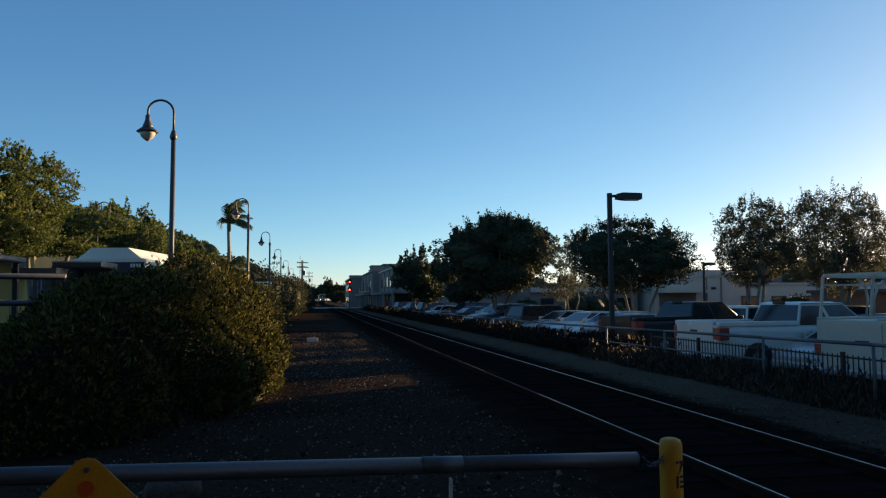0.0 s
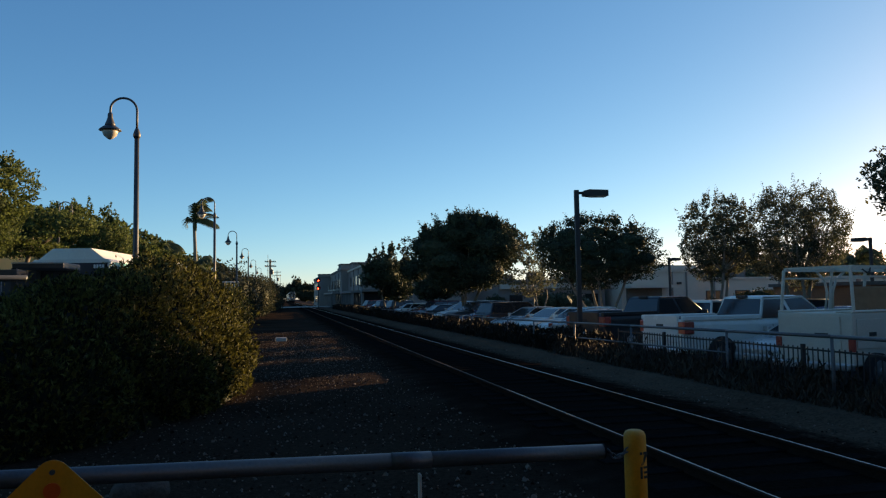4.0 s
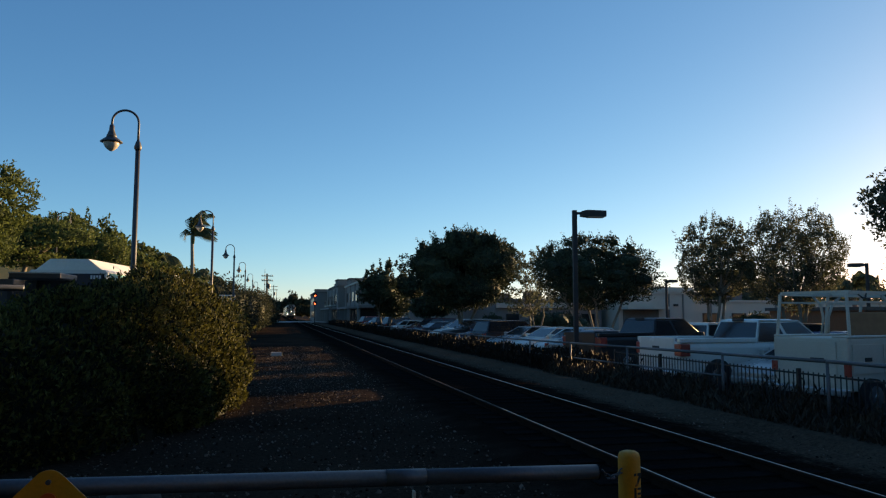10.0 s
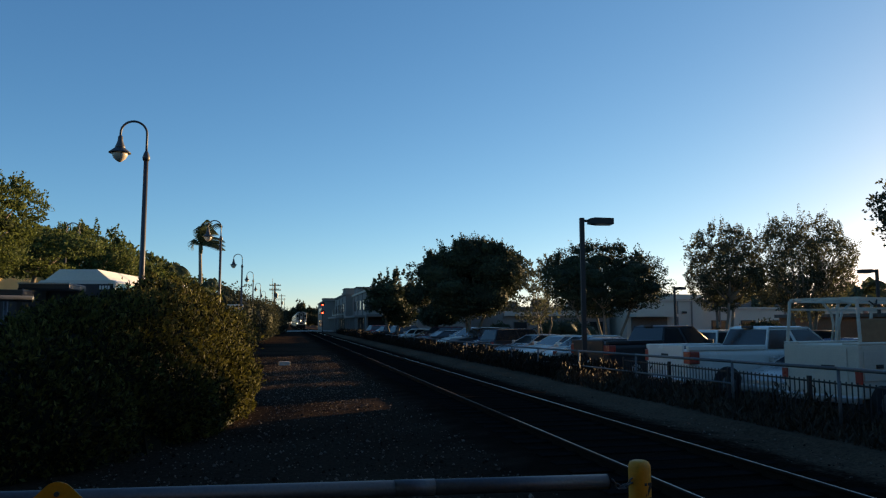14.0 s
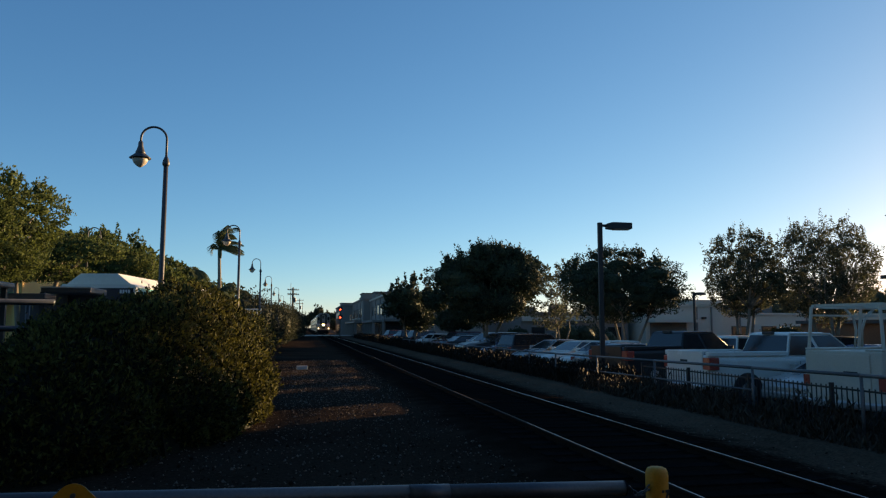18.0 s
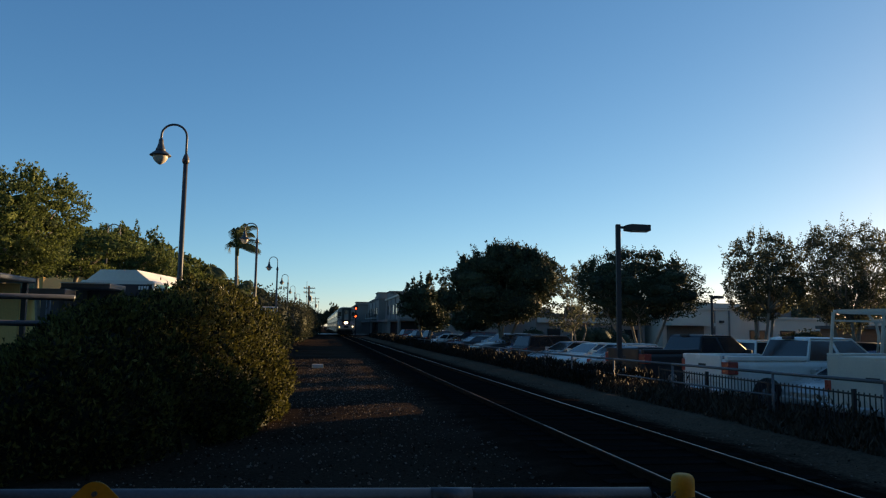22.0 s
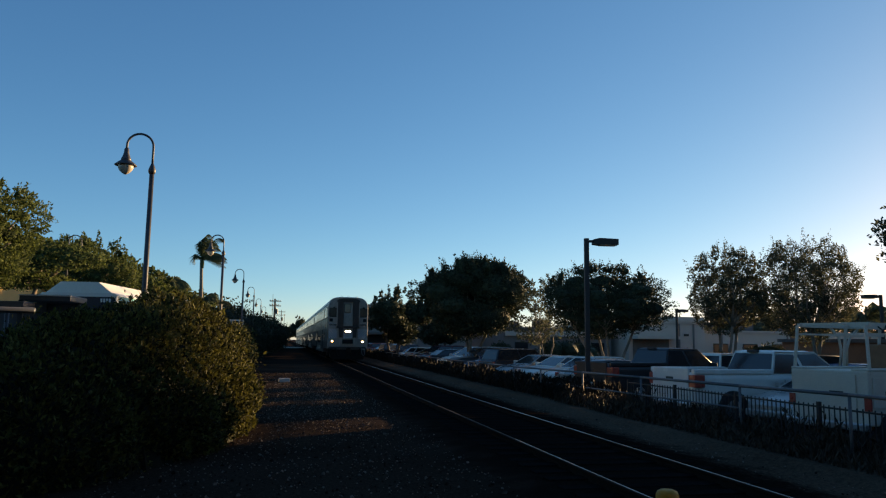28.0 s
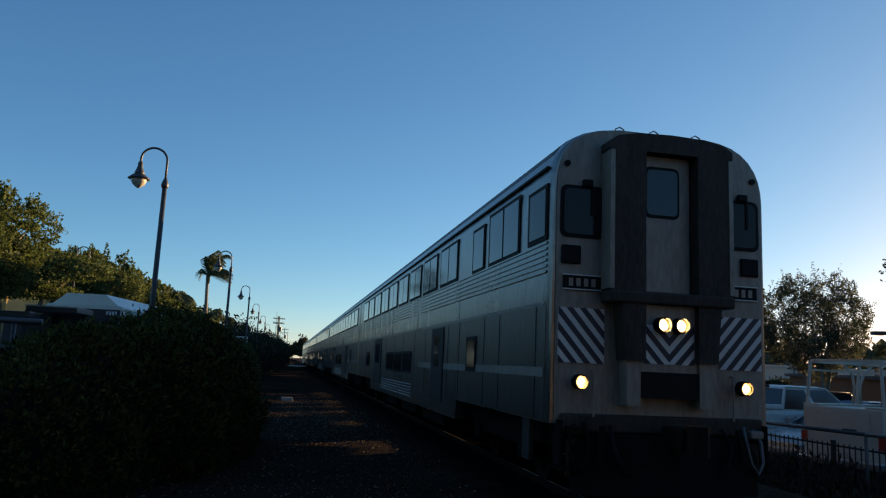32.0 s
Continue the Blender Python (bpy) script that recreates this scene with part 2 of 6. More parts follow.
M_STEELDULL = mat("dull grey train paint", (0.25, 0.215, 0.185), 0.5, 0.2, var=0.35, scale=1.6, bump=0.06, fine=7, stretch=(2, 2, 0.5))
M_HOUSING = mat("grimy brown gangway steel", (0.055, 0.042, 0.036), 0.75, spec=0.2, var=0.4, scale=2, bump=0.1, stretch=(2, 2, 0.5))
M_TRAINDARK = mat("grimy underframe", (0.01, 0.0088, 0.008), 0.9, spec=0.1, var=0.4, scale=4, bump=0.4)
M_TRAINROOF = mat("grimy roof", (0.12, 0.12, 0.125), 0.6, 0.3, var=0.3, scale=2)
M_TRAINGLASS = mat("train window glass", (0.02, 0.023, 0.027), 0.06, var=0.1, spec=0.6)
M_FRAME = mat("black rubber gasket", (0.008, 0.008, 0.0085), 0.7, var=0.2, spec=0.2)
M_CABGLASS = mat("dark cab glass", (0.012, 0.013, 0.015), 0.12, var=0.1, spec=0.25)
M_WHITESTRIPE = mat("white stripe paint", (0.62, 0.62, 0.6), 0.5, var=0.1, scale=5)
M_NAVYSTRIPE = mat("dark navy stripe paint", (0.012, 0.013, 0.03), 0.5, var=0.2)
M_HEADGLOW = mat("lit headlight", (1, 0.95, 0.85), 0.2, var=0.01, glow=((1.0, 0.78, 0.45), 900.0))
M_REFLECTOR = mat("glowing lamp reflector", (0.9, 0.7, 0.5), 0.2, var=0.05, scale=30, glow=((1.0, 0.5, 0.18), 0.9))
M_DITCHGLOW = mat("lit ditch light", (1, 0.95, 0.85), 0.2, var=0.01, glow=((1.0, 0.7, 0.38), 420.0))
M_REDGLOW = mat("lit red signal", (0.8, 0.1, 0.05), 0.3, var=0.01, glow=((1.0, 0.05, 0.03), 9.0))
M_STUCCO = mat("white stucco", (0.5, 0.43, 0.36), 0.9, var=0.1, scale=0.8, bump=0.2, fine=30)
M_GREYSTUCCO = mat("grey stucco", (0.2, 0.175, 0.16), 0.9, var=0.12, scale=0.5, bump=0.2, fine=30)
M_TAN = mat("tan stucco", (0.66, 0.4, 0.15), 0.9, var=0.12, scale=0.8, bump=0.2, fine=30)
M_TERRA = mat("terracotta wall", (0.3, 0.13, 0.07), 0.9, var=0.2, scale=1.0, bump=0.2)
M_ROOF = mat("roof felt", (0.12, 0.11, 0.1), 0.9, var=0.25, scale=1)
M_WINDOW = mat("dark window glass", (0.02, 0.022, 0.025), 0.12, var=0.1, spec=0.35)
M_GREENFRAME = mat("green window paint", (0.06, 0.2, 0.12), 0.5, var=0.15)
M_TEAL = mat("teal stripe", (0.02, 0.25, 0.24), 0.4, var=0.1)
M_NAVY = mat("navy panel", (0.02, 0.025, 0.04), 0.35, var=0.15)
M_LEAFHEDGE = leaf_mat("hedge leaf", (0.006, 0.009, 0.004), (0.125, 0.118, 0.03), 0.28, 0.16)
M_LEAFDARK = leaf_mat("ficus leaf", (0.026, 0.036, 0.022), (0.052, 0.066, 0.037), 0.1)
M_LEAFGREY = leaf_mat("eucalyptus leaf", (0.046, 0.055, 0.037), (0.12, 0.125, 0.08), 0.3)
M_LEAFLEFT = leaf_mat("street tree leaf", (0.028, 0.042, 0.016), (0.12, 0.15, 0.046), 0.35)
# tones lifted to carry lens glare along the near fence
M_LEAFDRY = leaf_mat("dry weeds", (0.028, 0.0195, 0.0135), (0.07, 0.05, 0.034), 0.04)
M_LEAFROW = leaf_mat("grey-green hedge leaf", (0.02, 0.026, 0.017), (0.06, 0.064, 0.036), 0.25, 0.1)
# near-black tones carry the shade of the parked cars
M_WEEDSHADE = leaf_mat("tall weeds with shade in the colour", (0.0095, 0.0072, 0.005), (0.019, 0.0145, 0.01), 0.02)
M_PALM = leaf_mat("palm frond", (0.04, 0.055, 0.03), (0.1, 0.12, 0.06), 0.3)


# ---- builders ----
def part(name, bm, material, parent=None, label="", smooth=False):
    """Links a bmesh as one mesh object, under a thing or a part."""
    me = bpy.data.meshes.new(name)
    if smooth:
        for f in bm.faces:
            f.smooth = True
    bm.to_mesh(me)
    bm.free()
    me.materials.append(material)
    ob = new(name, me)
    if parent:
        ob.parent = parent
    if label:
        ob["label"] = label
    return ob


def thing(name, m, label, category, group="", kind=""):
    ob = new(name)
    ob.empty_display_size = 0.2
    ob.matrix_basis = m
    return tagged(ob, label, category, group, kind)


def raw(name, verts, faces, material, parent=None, label=""):
    me = bpy.data.meshes.new(name)
    me.from_pydata(verts, [], faces)
    me.update()
    me.materials.append(material)
    ob = new(name, me)
    if parent:
        ob.parent = parent
    if label:
        ob["label"] = label
    return ob


def box(x0, x1, y0, y1, z0, z1, bevel=0.0, bm=None):
    out = bm or bmesh.new()
    r = bmesh.ops.create_cube(out, size=1.0, matrix=Matrix.Translation(((x0 + x1) / 2, (y0 + y1) / 2, (z0 + z1) / 2)) @ Matrix.Diagonal((x1 - x0, y1 - y0, z1 - z0, 1)))
    if bevel and bm is None:
        bmesh.ops.bevel(out, geom=out.edges[:], offset=bevel, segments=2, affect="EDGES", profile=0.5)
    return out


def cyl(a, b, r0, r1=None, seg=12, bm=None):
    out = bm or bmesh.new()
    a, b = Vector(a), Vector(b)
    d = b - a
    m = Matrix.Translation((a + b) / 2) @ d.to_track_quat("Z", "Y").to_matrix().to_4x4()
    bmesh.ops.create_cone(out, cap_ends=True, segments=seg, radius1=r0, radius2=r0 if r1 is None else r1, depth=d.length, matrix=m)
    return out


def ball(c, rx, ry=None, rz=None, sub=2, bm=None):
    out = bm or bmesh.new()
    bmesh.ops.create_icosphere(out, subdivisions=sub, radius=1.0, matrix=Matrix.Translation(c) @ Matrix.Diagonal((rx, ry or rx, rz or rx, 1)))
    return out


def lathe(profile, seg=20, bm=None, at=(0, 0, 0)):
    """Turned body from (radius, z) pairs."""
    out = bm or bmesh.new()
    rings = []
    for r, z in profile:
        rings.append([out.verts.new((at[0] + r * math.cos(2 * math.pi * k / seg), at[1] + r * math.sin(2 * math.pi * k / seg), at[2] + z)) for k in range(seg)])
    for p, q in zip(rings, rings[1:]):
        for k in range(seg):
            out.faces.new((p[k], p[(k + 1) % seg], q[(k + 1) % seg], q[k]))
    out.faces.new(rings[0][::-1])
    out.faces.new(rings[-1])
    return out


def tube(points, r, seg=8, bm=None, r1=None):
    """A bent pipe through points."""
    out = bm or bmesh.new()
    pts = [Vector(p) for p in points]
    rings = []
    for i, p in enumerate(pts):
        d = (pts[min(i + 1, len(pts) - 1)] - pts[max(i - 1, 0)]).normalized()
        q = d.to_track_quat("Z", "Y")
        rr = r if r1 is None else r + (r1 - r) * i / (len(pts) - 1)
        rings.append([out.verts.new(p + q @ Vector((rr * math.cos(2 * math.pi * k / seg), rr * math.sin(2 * math.pi * k / seg), 0))) for k in range(seg)])
    for a, b in zip(rings, rings[1:]):
        # match the ring's start to avoid a twist
        best = min(range(seg), key=lambda s: (a[0].co - b[s].co).length)
        for k in range(seg):
            out.faces.new((a[k], a[(k + 1) % seg], b[(k + 1 + best) % seg], b[(k + best) % seg]))
        rings[rings.index(b)][:] = b[best:] + b[:best]
    out.faces.new(rings[0][::-1])
    out.faces.new(rings[-1])
    return out


def loft(sections, bm=None, cap=True):
    """Skin over rings of points of equal count."""
    out = bm or bmesh.new()
    rings = [[out.verts.new(p) for p in s] for s in sections]
    n = len(rings[0])
    for a, b in zip(rings, rings[1:]):
        for k in range(n):
            out.faces.new((a[k], a[(k + 1) % n], b[(k + 1) % n], b[k]))
    if cap:
        out.faces.new(rings[0][::-1])
        out.faces.new(rings[-1])
    bmesh.ops.recalc_face_normals(out, faces=out.faces[:])
    return out


def prism(outline, axis, a, b, bm=None):
    """Extrudes a 2D outline along x, y or z from a to b."""
    def put(p, c):
        return {"x": (c, p[0], p[1]), "y": (p[0], c, p[1]), "z": (p[0], p[1], c)}[axis]
    return loft([[put(p, a) for p in outline], [put(p, b) for p in outline]], bm)


def leaves(lobes, count, size, seed, inner=0.72, up=0.25, core=0.0, shell=0.7, ratio=2.0, rough=0.0):
    """Leaf blades over ellipsoid lobes (cx, cy, cz, rx, ry, rz): vertices and faces."""
    rng = np.random.default_rng(seed)
    L = np.array(lobes, float)
    area = (L[:, 3] * L[:, 4] + L[:, 4] * L[:, 5] + L[:, 3] * L[:, 5])
    pick = rng.choice(len(L), int(count * 1.8), p=area / area.sum())
    v = rng.normal(size=(len(pick), 3))
    v /= np.linalg.norm(v, axis=1)[:, None]
    lump = 1 + 0.12 * np.sin(v[:, 0] * 7 + pick) + 0.1 * np.sin(v[:, 2] * 9 + pick * 2)
    rad = rng.uniform(shell, 1.0, len(pick)) * lump
    p = L[pick, :3] + v * L[pick, 3:] * rad[:, None]
    if rough:
        w = np.sin(p[:, 0] * 5.1 + 2 * np.sin(p[:, 1] * 3.3)) + np.sin(p[:, 1] * 4.3 + 2 * np.sin(p[:, 2] * 4.1)) + np.sin(p[:, 2] * 6.2 + p[:, 0] * 2.7) + 0.7 * np.sin(p[:, 0] * 13 + p[:, 2] * 11) * np.sin(p[:, 1] * 12)
        p = p + v * (rough * w / 2.5)[:, None]
    keep = np.ones(len(p), bool)
    for i in range(len(L)):
        d = np.linalg.norm((p - L[i, :3]) / L[i, 3:], axis=1)
        keep &= (d > inner) | (pick == i)
    p, v = p[keep][:count], v[keep][:count]
    n = len(p)
    a = v * 0.6 + rng.normal(size=(n, 3)) * 0.6 + np.array([0, 0, up])
    a /= np.linalg.norm(a, axis=1)[:, None]
    b = np.cross(a, rng.normal(size=(n, 3)))
    b /= np.linalg.norm(b, axis=1)[:, None]
    c = np.cross(a, b)
    s = size * rng.uniform(0.6, 1.3, n)[:, None]
    w = s / ratio
    V = np.stack([p - a * s * 0.5, p + b * w * 0.5 + c * w * 0.15, p + a * s * 0.5, p - b * w * 0.5 + c * w * 0.15], 1).reshape(-1, 3)
    F = np.arange(n * 4).reshape(-1, 4)
    V, F = V.tolist(), F.tolist()
    if core:
        bm = bmesh.new()
        for i, l in enumerate(lobes):
            ball(l[:3], l[3] * core, l[4] * core, l[5] * core, 2, bm)
        for vt in bm.verts:
            vt.co += Vector(noise.noise_vector(vt.co * 2.5)) * 0.12 * min(1, max(l[3] for l in lobes))
        bm.verts.index_update()
        k = len(V)
        V += [tuple(x.co) for x in bm.verts]
        F += [[x.index + k for x in f.verts] for f in bm.faces]
        bm.free()
    return V, F


def branch_path(a, b, bend, rng, n=6):
    a, b = Vector(a), Vector(b)
    side = Vector((rng.uniform(-1, 1), rng.uniform(-1, 1), 0)) * bend
    return [a.lerp(b, i / (n - 1)) + side * math.sin(math.pi * i / (n - 1)) + Vector((rng.uniform(-1, 1), rng.uniform(-1, 1), 0)) * bend * 0.15 * (0 < i < n - 1) for i in range(n)]


def tree(label, base, centre, radii, lobes=16, count=5000, size=0.22, stems=2, stem_r=0.14, leaf=None, bark=None, seed=1, lobe=0.42, core=0.0, sprigs=6, category="tree", group="", fill=0.75, spread=0.5):
    """A tapered trunk or stems with limbs, under a crown of many leaves with an uneven outline."""
    rng = random.Random(seed)
    t = thing("tree", pose(*base), label, category, group)
    c = Vector(centre) - Vector(base)
    R = Vector(radii)
    ls = []
    for i in range(lobes):
        while True:
            u = Vector((rng.uniform(-1, 1), rng.uniform(-1, 1), rng.uniform(-1, 1)))
            if 0.25 < u.length < 1:
                break
        u = u.normalized() * (u.length ** 0.5) * fill
        k = lobe * rng.uniform(0.7, 1.2)
        ls.append((c.x + u.x * R.x, c.y + u.y * R.y, c.z + u.z * R.z, R.x * k, R.y * k, R.z * k * 0.9))
    for i in range(sprigs):
        an = rng.uniform(0, 2 * math.pi)
        rr = rng.uniform(0.1, 0.8)
        top = (1 - rr * rr) ** 0.5 * 0.9
        ls.append((c.x + math.cos(an) * rr * R.x, c.y + math.sin(an) * rr * R.y, c.z + R.z * (top + 0.02), R.x * rng.uniform(0.05, 0.11), R.y * 0.09, R.z * rng.uniform(0.14, 0.28)))
    V, F = leaves(ls, count, size, seed, core=core)
    for i in range(sprigs * 2):
        an, el = rng.uniform(0, 2 * math.pi), rng.uniform(0.1, 1.5)
        way = Vector((math.cos(an) * math.cos(el), math.sin(an) * math.cos(el), math.sin(el)))
        at = c + Vector((way.x * R.x, way.y * R.y, way.z * R.z)) * rng.uniform(0.86, 1.0)
        up = (way + Vector((0, 0, 0.7))).normalized()
        long = rng.uniform(0.12, 0.34) * R.z
        tip = [(*(at + up * long * q), 0.09 + 0.12 * (1 - q) * R.z / 2, 0.09 + 0.12 * (1 - q) * R.z / 2, long * 0.22) for q in (0.0, 0.3, 0.6, 0.9)]
        v2, f2 = leaves(tip, int(18 + 10 * R.z), size * 0.85, seed * 50 + i, shell=0.2, inner=0.0)
        k = len(V)
        V += v2
        F += [[q + k for q in f] for f in f2]
    raw("crown", V, F, leaf or M_LEAFDARK, t)
    tb = bmesh.new()
    fork = c.z - R.z * 0.75
    ends = []
    for s in range(stems):
        an = 2 * math.pi * s / stems + rng.uniform(-0.4, 0.4)
        off = Vector((math.cos(an), math.sin(an), 0)) * (0.12 if stems > 1 else 0.0)
        e = Vector((c.x + math.cos(an) * R.x * spread * 0.5, c.y + math.sin(an) * R.y * spread * 0.5, max(fork, 0.8)))
        tube(branch_path(off, e, 0.12, rng), stem_r, 8, tb, stem_r * 0.65)
        ends.append(e)
    part("trunk", tb, bark or M_BARK, t, smooth=True)
    lb = bmesh.new()
    for i, l in enumerate(ls[:lobes]):
        e = min(ends, key=lambda q: (q - Vector(l[:3])).length)
        tube(branch_path(e, l[:3], 0.2, rng, 5), stem_r * 0.45, 6, lb, 0.02)
    part("limb", lb, bark or M_BARK, t, smooth=True)
    return t


def panel(q, inset, out, thick=0.012, bm=None, lift=0.0):
    """A thin plate inside the quad q (4 corners), inset from its edges and proud by out."""
    q = [Vector(p) for p in q]
    c = sum(q, Vector()) / 4
    n = (q[1] - q[0]).cross(q[3] - q[0]).normalized()
    r = []
    for i in range(4):
        e1 = (q[(i + 1) % 4] - q[i]).normalized()
        e2 = (q[(i - 1) % 4] - q[i]).normalized()
        r.append(q[i] + e1 * inset + e2 * inset)
    return loft([[p + n * (out - thick) for p in r], [p + n * out for p in r]], bm)


def wheel(parent, x, y, r=0.33, w=0.2, side=1):
    t = part("wheel", cyl((x, y - w / 2, r), (x, y + w / 2, r), r, seg=20), M_RUBBER, parent)
    part("rim", lathe([(r * 0.62, 0), (r * 0.62, 0.012), (r * 0.2, 0.02), (r * 0.16, 0.03)], 14), M_RIM, t).matrix_basis = Matrix.Translation((x, y + side * w / 2, r)) @ pose(0, 0, 0, -90 * side)
    return t


def ring(w, zb, zt, x):
    return [(x, -w * 0.9, zb), (x, -w, zb + 0.12), (x, -w, zt - 0.16), (x, -w * 0.95, zt - 0.03), (x, -w * 0.8, zt), (x, w * 0.8, zt), (x, w * 0.95, zt - 0.03), (x, w, zt - 0.16), (x, w, zb + 0.12), (x, w * 0.9, zb)]


def vehicle(name, kind, paint, label, m, category="car", group="cars in the lot"):
    """A road vehicle, nose towards +x, standing on z = 0."""
    t = thing(name, m, label, category, group)
    if kind == "sedan":
        L, W, sec = 4.6, 0.9, [(-2.3, .72, .35, .85), (-2.2, .84, .25, .98), (-1.4, .9, .2, 1.02), (0, .9, .2, .98), (1.1, .9, .2, .95), (1.9, .86, .22, .82), (2.22, .78, .28, .7), (2.3, .6, .36, .6)]
        cab = (-1.75, 1.05, -0.95, 0.25, 0.95, 1.43, 0.84, 0.62)
    elif kind == "suv":
        L, W, sec = 4.7, 0.93, [(-2.35, .8, .4, 1.0), (-2.28, .9, .3, 1.08), (-1.4, .93, .25, 1.1), (0, .93, .25, 1.08), (1.1, .93, .25, 1.06), (1.95, .9, .27, .98), (2.28, .82, .32, .85), (2.35, .66, .4, .75)]
        cab = (-2.2, 1.1, -1.95, 0.35, 1.05, 1.7, 0.88, 0.7)
    elif kind == "hatch":
        L, W, sec = 4.1, 0.87, [(-2.05, .74, .35, .95), (-1.98, .84, .25, 1.02), (-1.2, .87, .2, 1.03), (0, .87, .2, 1.0), (0.95, .87, .2, .97), (1.65, .83, .22, .85), (1.98, .75, .28, .72), (2.05, .58, .36, .6)]
        cab = (-1.95, 1.0, -1.45, 0.2, 0.97, 1.47, 0.82, 0.62)
    else:
        L, W, sec = 5.9, 1.0, [(-2.95, .95, .5, 1.3), (-2.89, 1.0, .42, 1.34), (-0.6, 1.0, .38, 1.34), (-0.5, 1.0, .38, 1.32), (1.5, 1.0, .38, 1.26), (2.2, .99, .38, 1.2), (2.8, .94, .42, 1.1), (2.95, .8, .5, .95)]
        cab = (-0.45, 1.95, -0.2, 1.15, 1.26, 1.93, 0.95, 0.78)
    x0, x1, r0, r1, zb, zr, wb, wr = cab
    bm = loft([ring(w, b, h, x) for x, w, b, h in sec])
    low = [(x0, -wb, zb), (x1, -wb, zb), (x1, wb, zb), (x0, wb, zb)]
    top = [(r0, -wr, zr - 0.05), (r1, -wr, zr - 0.05), (r1, wr, zr - 0.05), (r0, wr, zr - 0.05)]
    crown = [(r0 + 0.12, -wr + 0.14, zr), (r1 - 0.14, -wr + 0.14, zr), (r1 - 0.14, wr - 0.14, zr), (r0 + 0.12, wr - 0.14, zr)]
    loft([low, top, crown], bm)
    bmesh.ops.recalc_face_normals(bm, faces=bm.faces[:])
    sharp = [e for e in bm.edges if len(e.link_faces) == 2 and e.calc_face_angle() > 0.35]
    bmesh.ops.bevel(bm, geom=sharp, offset=0.045, segments=3, affect="EDGES", profile=0.6, clamp_overlap=True)
    part("body", bm, paint, t, smooth=True)
    for s in (-1, 1):
        part("roof_rail", tube([(x0 + 0.05, s * (wb - 0.02), zb + 0.02), (r0 + 0.02, s * (wr + 0.01), zr - 0.04), (r1 - 0.02, s * (wr + 0.01), zr - 0.04), (x1 - 0.05, s * (wb - 0.02), zb + 0.02)], 0.022, 6), paint, t, smooth=True)
    part("windshield", panel([low[1], low[2], top[2], top[1]], 0.07, 0.012), M_CARGLASS, t)
    part("rear_window", panel([low[3], low[0], top[0], top[3]], 0.05 if kind == "pickup" else 0.08, 0.012), M_CARGLASS, t)
    for s in (-1, 1):
        a, b, c, d = (low[0], low[1], top[1], top[0]) if s < 0 else (low[2], low[3], top[3], top[2])
        a, b, c, d = Vector(a), Vector(b), Vector(c), Vector(d)
        cut = 0.5 if kind != "pickup" else (0.48 if s < 0 else 0.52)
        ab, dc = a.lerp(b, cut), d.lerp(c, cut)
        part("side_window", panel([a, ab, dc, d], 0.06, 0.012), M_CARGLASS, t)
        part("side_window", panel([ab, b, c, dc], 0.06, 0.012), M_CARGLASS, t)
        part("mirror", box(x1 - 0.28, x1 - 0.12, s * (W + 0.02) - 0.09, s * (W + 0.02) + 0.09, zb + 0.02, zb + 0.17, 0.03), M_PLASTIC if kind == "pickup" else paint, t)
        # door seams and handles
        for k, xs in enumerate((x0 + (x1 - x0) * 0.16, x0 + (x1 - x0) * 0.52, x1 - 0.06)):
            part("door_seam", box(xs - 0.006, xs + 0.006, s * W - 0.004, s * W + 0.004, 0.4, zb - 0.1), M_PLASTIC, t)
        for xs in (x0 + (x1 - x0) * 0.24, x0 + (x1 - x0) * 0.6):
            part("door_handle", box(xs, xs + 0.18, s * W - 0.01, s * W + 0.025, zb - 0.26, zb - 0.22), paint, t)
        part("headlight", box(L / 2 - 0.36, L / 2 - 0.07, s * (W - 0.28) - 0.14, s * (W - 0.28) + 0.14, sec[-2][3] - 0.16, sec[-2][3] - 0.01, 0.03), M_HEADL, t)
        zt = sec[1][3]
        if kind == "pickup":
            part("tail_lamp", box(-L / 2 - 0.005, -L / 2 + 0.3, s * W - 0.12 - 0.045 * s, s * W + 0.12 - 0.105 * s, zt - 0.38, zt - 0.06, 0.02), M_TAIL, t)
        else:
            part("tail_lamp", box(-L / 2 + 0.0, -L / 2 + 0.16, s * (W - 0.2) - 0.14, s * (W - 0.2) + 0.14, zt - 0.24, zt - 0.08, 0.02), M_TAIL, t)
    rr = 0.39 if kind == "pickup" else 0.33
    fx, bx = (1.85, -1.75) if kind == "pickup" else (L / 2 - 0.85, -L / 2 + 0.85)
    for x in (fx, bx):
        for s in (-1, 1):
            arch = part("wheel_arch", cyl((x, s * (W - 0.03) - 0.04, rr + 0.03), (x, s * (W - 0.03) + 0.04, rr + 0.03), rr + 0.07, seg=22), M_PLASTIC, t)
            wheel(t, x, s * (W - 0.08), rr, 0.22, s)
    part("front_bumper", box(L / 2 - 0.22, L / 2 + 0.03, -W * 0.85, W * 0.85, 0.3, 0.5, 0.05), M_PLASTIC if kind != "sedan" else paint, t)
    part("rear_bumper", box(-L / 2 - 0.05, -L / 2 + 0.15, -W * 0.88, W * 0.88, 0.38, 0.58, 0.05), M_RIM if kind == "pickup" else paint, t)
    part("grille", box(L / 2 - 0.12, L / 2 - 0.01, -0.42, 0.42, 0.5, sec[-1][3] - 0.01, 0.02), M_PLASTIC, t)
    pl = part("number_plate", box(-L / 2 - 0.035, -L / 2 - 0.02, -0.15, 0.15, 0.6, 0.75), M_PLATE, t)
